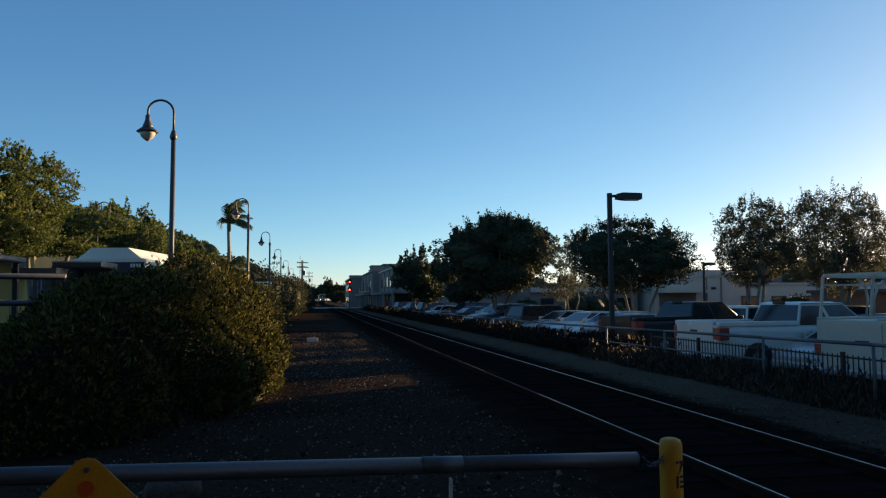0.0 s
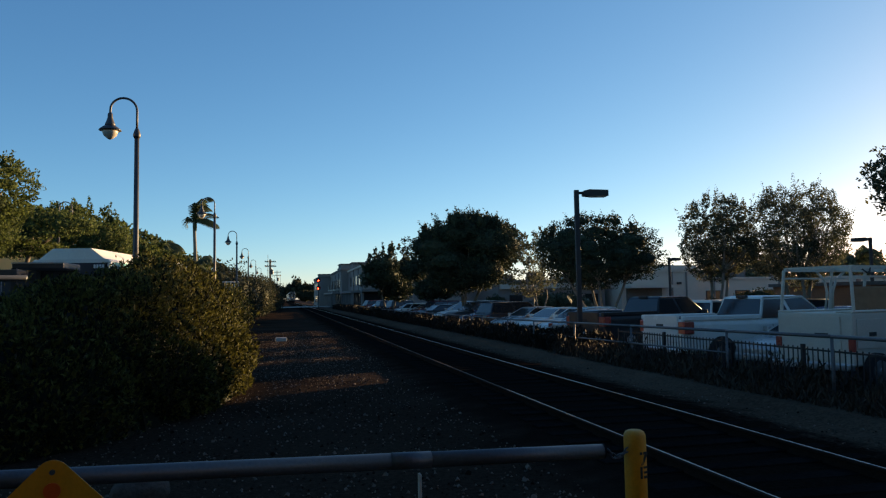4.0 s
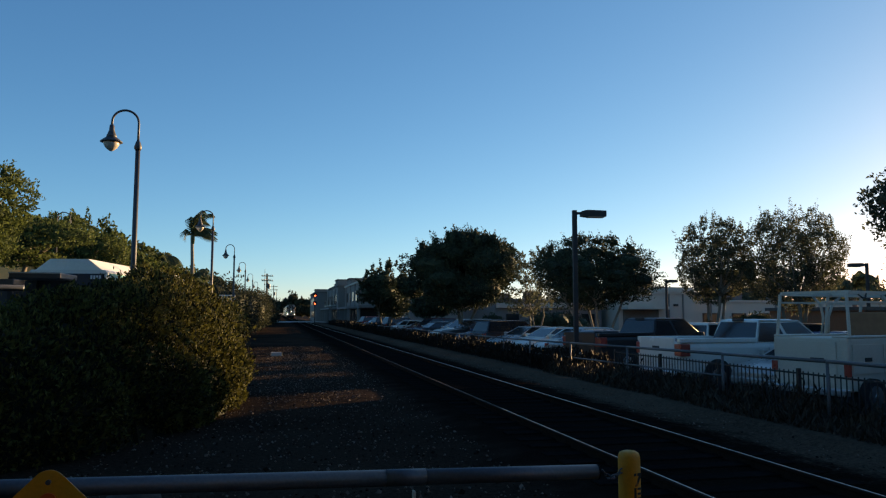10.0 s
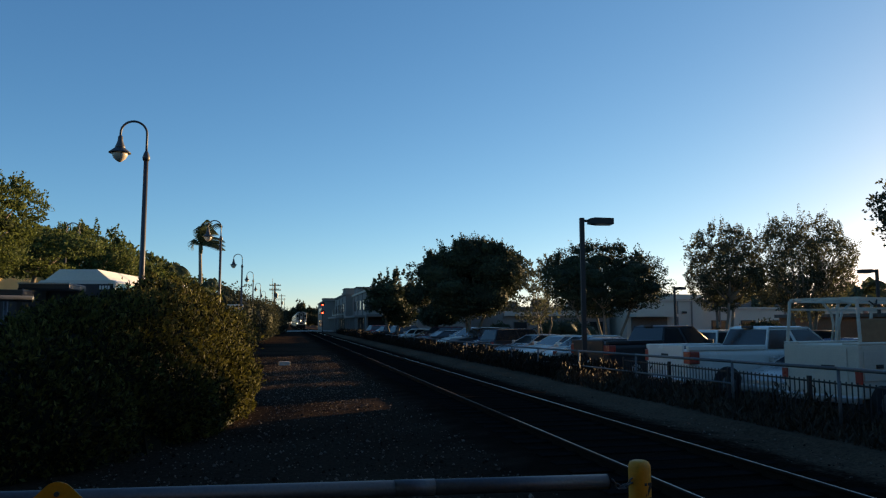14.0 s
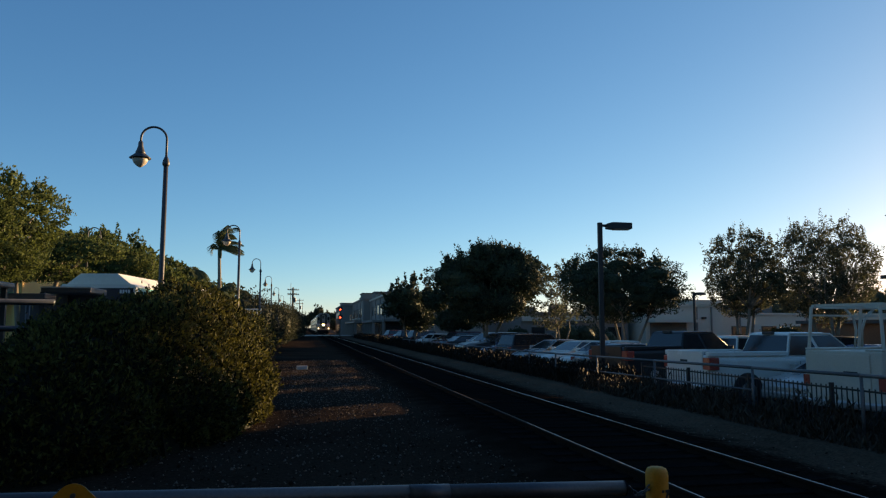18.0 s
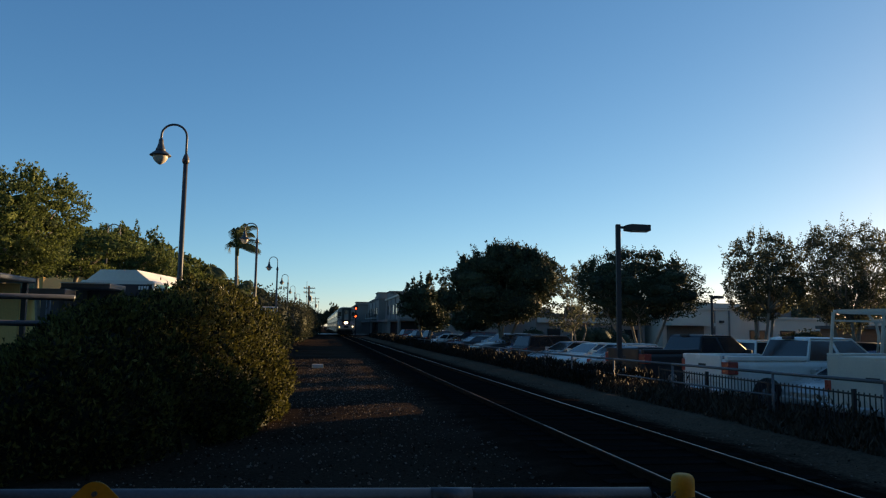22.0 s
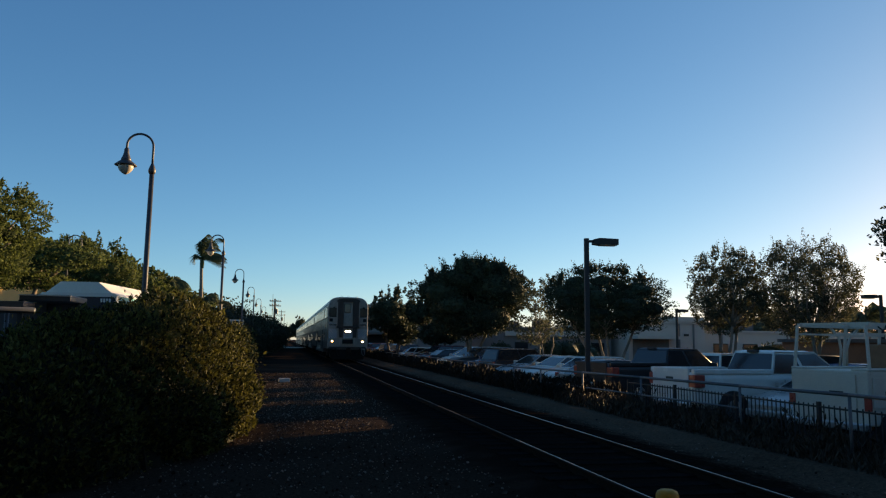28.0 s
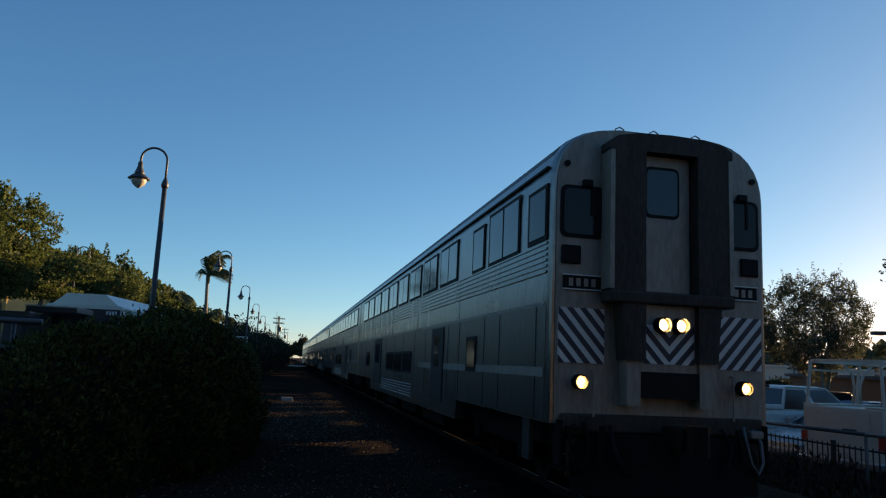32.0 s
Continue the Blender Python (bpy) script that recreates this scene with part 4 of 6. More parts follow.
def coach(name, label, cab=False):
    t = thing(name, pose(4.49, 400, 0.18), label, "train car", "train")
    Lc = 24.9
    if cab:
        secs = [body_ring(0.0, 0.985, 0.04, 0.95), body_ring(0.05, 0.995, 0.015, 0.95), body_ring(0.14, 1.0, 0, 0.95), body_ring(5.0, z0=0.95), body_ring(5.05, z0=0.6), body_ring(19.5, z0=0.6), body_ring(19.55, z0=0.95), body_ring(Lc, z0=0.95)]
    else:
        secs = [body_ring(0.0, 0.99, 0.02, 0.95), body_ring(0.1, 1.0, 0, 0.95), body_ring(5.0, z0=0.95), body_ring(5.05, z0=0.6), body_ring(19.5, z0=0.6), body_ring(19.55, z0=0.95), body_ring(Lc, z0=0.95)]
    part("body", loft(secs), M_STEEL, t, "stainless steel body shell")
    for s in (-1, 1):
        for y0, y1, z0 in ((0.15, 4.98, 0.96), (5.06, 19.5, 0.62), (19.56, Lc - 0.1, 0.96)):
            # darker steel carries grime and the reflection of dark ground and shrubs
            part("lower_panel", box(min(s * 1.499, s * 1.504), max(s * 1.499, s * 1.504), y0, y1, z0, 2.4), M_STEELLOWER, t, "grimy lower side panel, dark reflection put into its colour")
    # roof cover, ribs and seams
    rf = [(x * 1.003, z + 0.012) for x, _, z in body_ring(0) if z > 4.3]
    part("roof", loft([[(x, y, z) for x, z in rf] + [(x, y, z - 0.02) for x, z in reversed(rf)] for y in (0.3, Lc - 0.1)]), M_TRAINROOF, t, "grimy grey roof")
    for s in (-1, 1):
        for i in range(6):
            z = 2.8 + 0.075 * i
            part("rib", prism([(s * 1.498, z), (s * 1.518, z + 0.012), (s * 1.518, z + 0.034), (s * 1.498, z + 0.046)], "y", 0.15, Lc - 0.1), M_STEEL, t)
        for i in range(5):
            z = 0.72 + 0.075 * i
            part("rib", prism([(s * 1.498, z), (s * 1.514, z + 0.012), (s * 1.514, z + 0.034), (s * 1.498, z + 0.046)], "y", 10.2, 16.2), M_STEEL, t)
        for y in (0.5, 2.2, 3.1, 4.9, 5.9, 8.4, 9.9, 11.8, 13.5, 15.4, 19.2, 21.9, 23.4):
            part("panel_seam", box(min(s * 1.498, s * 1.508), max(s * 1.498, s * 1.508), y, y + 0.022, 0.98, 2.39), M_FRAME, t)
        for y in (5.0, 9.6, 14.2, 18.8):
            part("panel_seam", box(min(s * 1.498, s * 1.503), max(s * 1.498, s * 1.503), y, y + 0.018, 2.46, 3.18), M_HOUSING, t)
        part("gutter", prism([(s * 1.47, 4.18), (s * 1.51, 4.19), (s * 1.51, 4.22), (s * 1.47, 4.22)], "y", 0.2, Lc - 0.1), M_FRAME, t)
        part("seam", box(min(s * 1.498, s * 1.506), max(s * 1.498, s * 1.506), 0.2, Lc - 0.1, 2.41, 2.45), M_STEELDULL, t)
        part("pale_band", box(min(s * 1.498, s * 1.509), max(s * 1.498, s * 1.509), 0.2, 9.2, 1.5, 1.62), M_STEELDULL, t, "pale worn band")
        if cab:
            side_window(t, s, 0.14, 0.92, 3.24, 3.98, 1, M_CABGLASS)
            side_window(t, s, 1.3, 2.97, 3.2, 4.08)
            side_window(t, s, 3.25, 4.07, 3.2, 4.0, 1)
            ys = [5.27 + 2.04 * i for i in range(9)]
        else:
            ys = [1.2 + 1.9 * i for i in range(12)]
        for y in ys:
            side_window(t, s, y, y + 1.68, 3.22, 4.05)
        for y0, y1, z0, z1 in ((6.4, 7.6, 0.85, 2.36), (16.7, 18.6, 0.85, 2.38)):
            # flush door takes a dark tone for the shade of a recess
            d = part("side_door", box(min(s * 1.5, s * 1.514), max(s * 1.5, s * 1.514), y0, y1, z0, z1), M_HOUSING, t)
            part("door_gap", box(min(s * 1.5, s * 1.519), max(s * 1.5, s * 1.519), y0 - 0.1, y0, z0, z1), M_FRAME, t)
            side = part("door_window", box(min(s * 1.51, s * 1.52), max(s * 1.51, s * 1.52), y0 + 0.35, y1 - 0.3, 1.55, 2.2), M_TRAINGLASS, d)
        side_window(t, s, 3.6, 4.3, 1.5, 2.1, 1, M_CABGLASS)
        for y in (10.3, 12.0, 13.7):
            side_window(t, s, y, y + 1.5, 1.33, 1.9, 1, M_CABGLASS)
        side_window(t, s, 20.2, 21.4, 1.4, 1.95, 1, M_CABGLASS)
    part("underframe", box(-1.2, 1.2, 0.6, Lc - 0.6, 0.62, 1.0), M_TRAINDARK, t)
    for y0, y1 in ((7.0, 9.5), (10.5, 13.0), (14.0, 16.0)):
        part("equipment_box", box(-1.3, 1.3, y0, y1, 0.3, 0.66, 0.04), M_TRAINDARK, t)
    keyed = []
    bogie(t, 3.3, keyed)
    bogie(t, 21.6, keyed)
    if cab:
        WHEELS.extend(keyed)
    part("diaphragm", box(-0.62, 0.62, Lc - 0.02, Lc + 0.2, 0.95, 4.5), M_FRAME, t)
    if not cab:
        part("diaphragm", box(-0.62, 0.62, -0.02, 0.02, 0.95, 4.5), M_FRAME, t)
    return t


def rounded_plate(x0, x1, z0, z1, y0, y1, rad):
    pts = []
    for cx, cz, a0 in ((x1 - rad, z1 - rad, 0), (x0 + rad, z1 - rad, 90), (x0 + rad, z0 + rad, 180), (x1 - rad, z0 + rad, 270)):
        for k in range(5):
            a = radians(a0 + 22.5 * k)
            pts.append((cx + rad * math.cos(a), cz + rad * math.sin(a)))
    return prism(pts, "y", y0, y1)


def tube_ring(x, y0, y1, z, r, wall=0.012):
    """Short open sleeve round a lamp."""
    bm = bmesh.new()
    n = 22
    rows = []
    for y, q in ((y0, r), (y1, r), (y1, r - wall), (y0, r - wall)):
        rows.append([bm.verts.new((x + q * math.cos(2 * math.pi * i / n), y, z + q * math.sin(2 * math.pi * i / n))) for i in range(n)])
    for a, b in zip(rows, rows[1:] + rows[:1]):
        for i in range(n):
            bm.faces.new((a[i], a[(i + 1) % n], b[(i + 1) % n], b[i]))
    return bm


def cab_face(t):
    """All that sits on the front of the leading car."""
    f = part("front_plate", prism([(-1.43, 0.95), (1.43, 0.95)] + [(x * 0.965, z - 0.03) for x, z in roof_curve()] + [(-x * 0.965, z - 0.03) for x, z in reversed(roof_curve())], "y", -0.02, 0.03), M_STEELDULL, t, "dull grey front end")
    for s in (-1, 1):
        part("collision_post", prism([(s * 0.36, 1.75), (s * 0.62, 1.75), (s * 0.68, 2.5), (s * 0.84, 2.62), (s * 0.84, 4.4), (s * 0.36, 4.4)], "y", -0.3, -0.02), M_HOUSING, t, "dark grimy gangway flange")
        part("post_edge", box(s * 0.82 - 0.03, s * 0.82 + 0.03, -0.315, -0.02, 2.62, 4.38), M_STEELDULL, t)
        part("lower_flange", prism([(s * 0.40, 1.2), (s * 0.58, 1.2), (s * 0.6, 2.4), (s * 0.40, 2.4)], "y", -0.24, -0.02), M_STEELDULL, t)
        w = part("cab_window", rounded_plate(s * 1.1 - 0.3, s * 1.1 + 0.3, 3.26, 3.94, -0.035, -0.02, 0.09), M_FRAME, t)
        part("pane", rounded_plate(s * 1.1 - 0.255, s * 1.1 + 0.255, 3.305, 3.895, -0.045, -0.03, 0.07), M_CABGLASS, w)
        part("wiper", box(s * 1.1 + 0.1, s * 1.1 + 0.13, -0.06, -0.045, 3.55, 3.92), M_FRAME, w)
        part("wiper_motor", box(s * 1.1 - 0.02, s * 1.1 + 0.12, -0.09, -0.03, 3.92, 4.02, 0.02), M_FRAME, t)
        part("marker_box", box(s * 1.25 - 0.13, s * 1.25 + 0.13, -0.06, -0.02, 2.92, 3.16, 0.02), M_FRAME, t)
        nb = part("number_board", box(s * 1.1 - 0.25, s * 1.1 + 0.25, -0.05, -0.02, 2.6, 2.78, 0.01), M_FRAME, t)
        for z in (2.595, 2.775):
            part("edge_strip", box(s * 1.1 - 0.26, s * 1.1 + 0.26, -0.058, -0.03, z, z + 0.014), M_WHITESTRIPE, nb)
        for i in range(4):
            part("character", box(s * 1.1 - 0.18 + 0.1 * i, s * 1.1 - 0.125 + 0.1 * i, -0.056, -0.048, 2.64, 2.74), M_STEELDULL, nb)
        stripes(t, s * 1.1 - 0.305, s * 1.1 + 0.305, 1.69, 2.37, -0.03, -1.15 * -s if s > 0 else -1.15)
        lm = part("ditch_light", cyl((s * 1.12, -0.02, 1.46), (s * 1.12, -0.1, 1.46), 0.095, seg=22), M_TRAINDARK, t)
        part("reflector", cyl((s * 1.12, -0.1, 1.46), (s * 1.12, -0.106, 1.46), 0.075, seg=22), M_REFLECTOR, lm)
        part("lens", ball((s * 1.12, -0.106, 1.46), 0.03, 0.012, 0.03), M_DITCHGLOW, lm)
        # added sleeve that keeps the lens glow off nearby parts
        part("hood", tube_ring(s * 1.12, -0.1, -0.15, 1.46, 0.092), M_TRAINDARK, lm)
        part("marker_lamp", cyl((s * 1.32, -0.02, 4.22), (s * 1.32, -0.05, 4.22), 0.04, seg=12), M_FRAME, t)
        part("grab_iron", tube([(s * 0.95, -0.03, 1.05), (s * 0.95, -0.1, 1.05), (s * 0.95, -0.1, 1.6), (s * 0.95, -0.03, 1.6)], 0.014, 6), M_STEELDULL, t)
        part("step", box(s * 1.2 - 0.2, s * 1.2 + 0.2, -0.2, 0.1, 0.42, 0.46), M_TRAINDARK, t)
        part("step_hanger", box(s * 1.38 - 0.02, s * 1.38 + 0.02, -0.14, 0.06, 0.44, 1.0), M_TRAINDARK, t)
        part("air_hose", tube([(s * 0.75, -0.15, 0.95), (s * 0.78, -0.3, 0.75), (s * 0.7, -0.34, 0.5), (s * 0.55, -0.3, 0.35)], 0.028, 8), M_FRAME, t, smooth=True)
        part("hose_end", cyl((s * 0.9, -0.25, 0.95), (s * 0.95, -0.3, 0.55), 0.035, seg=10), M_TRAINDARK, t)
        part("sill_step", box(s * 1.46 - 0.03, s * 1.46 + 0.03, 0.72, 1.02, 0.42, 0.96, 0.01), M_HOUSING, t, "grimy step plate")
        part("corner_step", box(s * 1.14 - 0.16, s * 1.14 + 0.16, -0.1, -0.06, 0.34, 0.78, 0.01), M_HOUSING, t)
        part("cable_loop", tube([(s * 1.08, -0.1, 0.98), (s * 1.05, -0.2, 0.8), (s * 1.09, -0.24, 0.55), (s * 1.18, -0.25, 0.42), (s * 1.27, -0.22, 0.55), (s * 1.27, -0.18, 0.8), (s * 1.2, -0.1, 0.95)], 0.026, 8), M_WEATHERED if s > 0 else M_TRAINDARK, t, smooth=True)
        part("cable_plug", box(s * 1.22 - 0.09, s * 1.22 + 0.09, -0.2, -0.06, 0.84, 0.94, 0.02), M_STEELDULL if s > 0 else M_TRAINDARK, t)
    part("gangway_cap", prism([(-0.86, 4.4), (0.86, 4.4), (0.86, 4.5), (0.74, 4.58), (0.45, 4.635), (0.0, 4.65), (-0.45, 4.635), (-0.74, 4.58), (-0.86, 4.5)], "y", -0.3, 0.0), M_HOUSING, t)
    d = part("end_door", box(-0.34, 0.34, -0.12, -0.03, 2.62, 4.45, 0.01), M_STEELDULL, t, "grey end door")
    part("pane", rounded_plate(-0.27, 0.16, 3.62, 4.22, -0.135, -0.115, 0.06), M_TRAINGLASS, d)
    part("pane_frame", rounded_plate(-0.3, 0.19, 3.58, 4.26, -0.128, -0.116, 0.08), M_FRAME, d)
    part("threshold", box(-0.85, 0.85, -0.34, -0.02, 2.45, 2.6, 0.03), M_HOUSING, t)
    part("nose_panel", box(-0.4, 0.4, -0.2, -0.03, 1.6, 2.45), M_STEELDULL, t)
    for s in (-1, 1):
        a, b = (-0.34, 0.0) if s < 0 else (0.0, 0.34)
        stripes(t, a, b, 1.72, 2.2, -0.2, -1.1 if s < 0 else 1.1, 0.2, 0.1, 0.0 if s < 0 else -0.374)
    for x in (-0.12, 0.12):
        h = part("headlight", cyl((x, -0.19, 2.2), (x, -0.27, 2.2), 0.1, seg=22), M_TRAINDARK, t)
        part("reflector", cyl((x, -0.27, 2.2), (x, -0.276, 2.2), 0.074, seg=22), M_REFLECTOR, h)
        part("lens", ball((x, -0.276, 2.2), 0.036, 0.012, 0.036), M_HEADGLOW, h)
        # sleeve added to shield the flanges from the lens glow
        part("hood", tube_ring(x, -0.27, -0.345, 2.2, 0.098), M_TRAINDARK, h)
    # black block puts in the shade of the open slot
    part("slot", box(-0.42, 0.42, -0.22, -0.03, 1.3, 1.62), M_FRAME, t)
    part("buffer_beam", box(-1.36, 1.36, -0.1, 0.2, 0.86, 1.08, 0.03), M_HOUSING, t)
    part("pilot", loft([[(-1.3, -0.05, 0.85), (0, -0.35, 0.85), (1.3, -0.05, 0.85), (1.3, 0.05, 0.85), (-1.3, 0.05, 0.85)], [(-1.2, -0.2, 0.15), (0, -0.55, 0.15), (1.2, -0.2, 0.15), (1.2, 0.0, 0.15), (-1.2, 0.0, 0.15)]]), M_TRAINDARK, t)
    c = part("coupler", box(-0.12, 0.12, -0.7, -0.2, 0.72, 0.98, 0.04), M_TRAINDARK, t)
    part("knuckle", cyl((0.06, -0.75, 0.68), (0.06, -0.75, 1.02), 0.13, seg=12), M_TRAINDARK, c)
    for x in (-0.5, 0.0, 0.62):
        part("roof_grab", tube([(x - 0.06, 0.2, 4.72), (x - 0.06, 0.2, 4.83), (x, 0.2, 4.86), (x + 0.06, 0.2, 4.83), (x + 0.06, 0.2, 4.72)], 0.01, 6), M_STEELDULL, t)


TRAIN = []


def build_train():
    c = coach("cab_car", "stainless double-deck railcar with striped front, headlights lit", True)
    cab_face(c)
    TRAIN.append((c, 0.0))
    k = coach("coach", "stainless double-deck passenger coach with dark windows")
    TRAIN.append((k, 25.1))
    for i in range(2, 6):
        TRAIN.append((copy_thing(k, pose(4.49, 400 + 25.1 * i, 0.18)), 25.1 * i))


# ---- plants ----
HEDGE_Y = (8.2, 9.3, 10.0, 10.8, 11.6, 12.4, 13.2, 14.0, 14.8, 15.6, 16.6, 17.4)
HEDGE_X = (-3.4, -2.2, -1.7, -1.4, -1.05, -0.75, -0.58, -0.5, -0.5, -0.58, -0.85, -1.6)


def hedge_top(x, y):
    """Height of the shrub: it falls away towards the platform."""
    return np.interp(x / y * 13, (-6.5, -4.9, -4.6, -4.25, -4.0, -3.4, -3.0, -2.4, -2.2, 0), (0.6, 1.2, 1.42, 1.68, 1.8, 1.9, 2.0, 2.22, 2.38, 2.5))


def hedge_in(x, y, z):
    return np.minimum(np.minimum((np.interp(y, HEDGE_Y, HEDGE_X) - x) * 0.9, y - 8.1), 17.4 - y) - 0.32 * np.clip(1 - z / 0.7, 0, 1)


def hedge_field(p):
    """Below zero inside the shrub: a rounded mass with lumps at three scales."""
    x, y, z = p[:, 0], p[:, 1], p[:, 2]
    H = hedge_top(x, y)
    lump = 0.7 * (np.sin(x * 2.3 + 1.5 * np.sin(y * 1.7)) + np.sin(y * 2.6 + 1.3 * np.sin(z * 2.2 + x))) + 0.7 * np.sin(z * 5.1 + x * 4.3) * np.sin(y * 4.7 + x * 2) + 0.55 * np.sin(x * 11 + z * 7) * np.sin(y * 10 + z * 9)
    side = np.clip(1 - hedge_in(x, y, z) / 1.5, 0, 3)
    return side ** 2 + np.clip((z + 0.12) / (H + 0.12), 0, 2) ** 1.7 - 1 + (0.1 + 0.06 * np.clip(side, 0, 1)) * lump


def hedge_leaves(count, size, seed):
    rng = np.random.default_rng(seed)
    got = []
    lo, hi = np.array([-8.0, 8.0, 0.03]), np.array([0.0, 17.4, 3.0])
    while sum(len(g) for g in got) < count:
        p = lo + rng.random((300000, 3)) * (hi - lo)
        f = hedge_field(p)
        p, f = p[np.abs(f) < 0.6], f[np.abs(f) < 0.6]
        e = 0.02
        g = np.stack([(hedge_field(p + np.eye(3)[k] * e) - f) / e for k in range(3)], 1)
        q = f / np.maximum(np.linalg.norm(g, axis=1), 0.2)
        tuft = np.clip(np.sin(p[:, 0] * 12 + 3 * np.sin(p[:, 2] * 5)) * np.sin(p[:, 1] * 11.3 + 2 * np.sin(p[:, 0] * 6)) - 0.35, 0, 1)
        keep = (q < 0.02 + 0.27 * tuft * rng.random(len(q))) & (q > -0.24 * rng.random(len(q)) - 0.01)
        keep &= hedge_in(p[:, 0], p[:, 1], p[:, 2]) > -0.2
        got.append(np.concatenate([p[keep], g[keep]], 1))
    a = np.concatenate(got)[:count]
    p, g = a[:, :3], a[:, 3:]
    g /= np.linalg.norm(g, axis=1)[:, None] + 1e-6
    n = len(p)
    u = g * 0.7 + rng.normal(size=(n, 3)) * 0.55 + np.array([0, 0, 0.5])
    u /= np.linalg.norm(u, axis=1)[:, None]
    b = np.cross(u, rng.normal(size=(n, 3)))
    b /= np.linalg.norm(b, axis=1)[:, None]
    c = np.cross(u, b)
    s = size * rng.uniform(0.6, 1.4, n)[:, None]
    w = s / 2.3
    V = np.stack([p - u * s * .5, p + b * w * .5 + c * w * .15, p + u * s * .5, p - b * w * .5 + c * w * .15], 1).reshape(-1, 3)
    return V.tolist(), np.arange(n * 4).reshape(-1, 4).tolist()


def build_hedge():
    rng = random.Random(3)
    edge = list(zip(HEDGE_Y, HEDGE_X))
    t = thing("hedge", pose(0, 0, 0), "large leafy shrub, dark green, sunlit on the side towards the track", "bush")
    V, F = hedge_leaves(135000, 0.074, 11)
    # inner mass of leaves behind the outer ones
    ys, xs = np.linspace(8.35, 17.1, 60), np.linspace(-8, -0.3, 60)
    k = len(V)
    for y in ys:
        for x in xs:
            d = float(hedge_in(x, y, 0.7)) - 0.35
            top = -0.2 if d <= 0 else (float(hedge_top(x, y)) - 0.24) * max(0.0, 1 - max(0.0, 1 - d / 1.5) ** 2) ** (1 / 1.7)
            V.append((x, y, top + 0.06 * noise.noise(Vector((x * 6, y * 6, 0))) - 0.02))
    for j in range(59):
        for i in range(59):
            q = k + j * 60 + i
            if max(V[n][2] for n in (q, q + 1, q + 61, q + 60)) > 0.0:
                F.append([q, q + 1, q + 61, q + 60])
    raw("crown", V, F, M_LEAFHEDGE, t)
    for y, xe in edge:
        for q in range(3):
            x = xe - 0.9 - q * 1.3
            part("stem", tube(branch_path((x, y, 0), (x + rng.uniform(-.3, .3), y + rng.uniform(-.3, .3), 1.2), 0.1, rng), 0.025, 6, None, 0.01), M_BARK, t)
    # a lower shrub and a far hedge row
    for nm, lab, pts, cnt, sz, seed in (
        ("shrub", "low green shrub beside the gravel path", [(-2.5 + rng.uniform(-.4, .4), 36 + i * 1.1, 1.15 + rng.uniform(-.2, .3), .95, 1.0, 1.2) for i in range(6)], 9000, 0.12, 21),
        ("hedge_row", "tall dark green hedge row beside the track", [(-3.1 + rng.uniform(-.5, .5) + 0.055 * i, 56 + i * 2.2, 2.1 + rng.uniform(-.5, .6), 1.5, 1.8, 2.1 + rng.uniform(-.3, .3)) for i in range(41)] + [(-4.6 + rng.uniform(-.5, .5) + 0.055 * i, 56 + i * 3.0, 2.4 + rng.uniform(-.5, .6), 1.5, 1.8, 2.2) for i in range(28)], 60000, 0.2, 22)):
        t = thing(nm, pose(0, 0, 0), lab, "bush")
        V, F = leaves(pts, cnt, sz, seed, core=0.6, inner=0.75, shell=0.62, rough=0.12)
        raw("crown", V, F, M_LEAFROW if nm == "hedge_row" else M_LEAFHEDGE, t)
        for p in pts:
            part("stem", tube(branch_path((p[0], p[1], 0), (p[0], p[1], p[2]), 0.1, rng), 0.05, 6, None, 0.02), M_BARK, t)


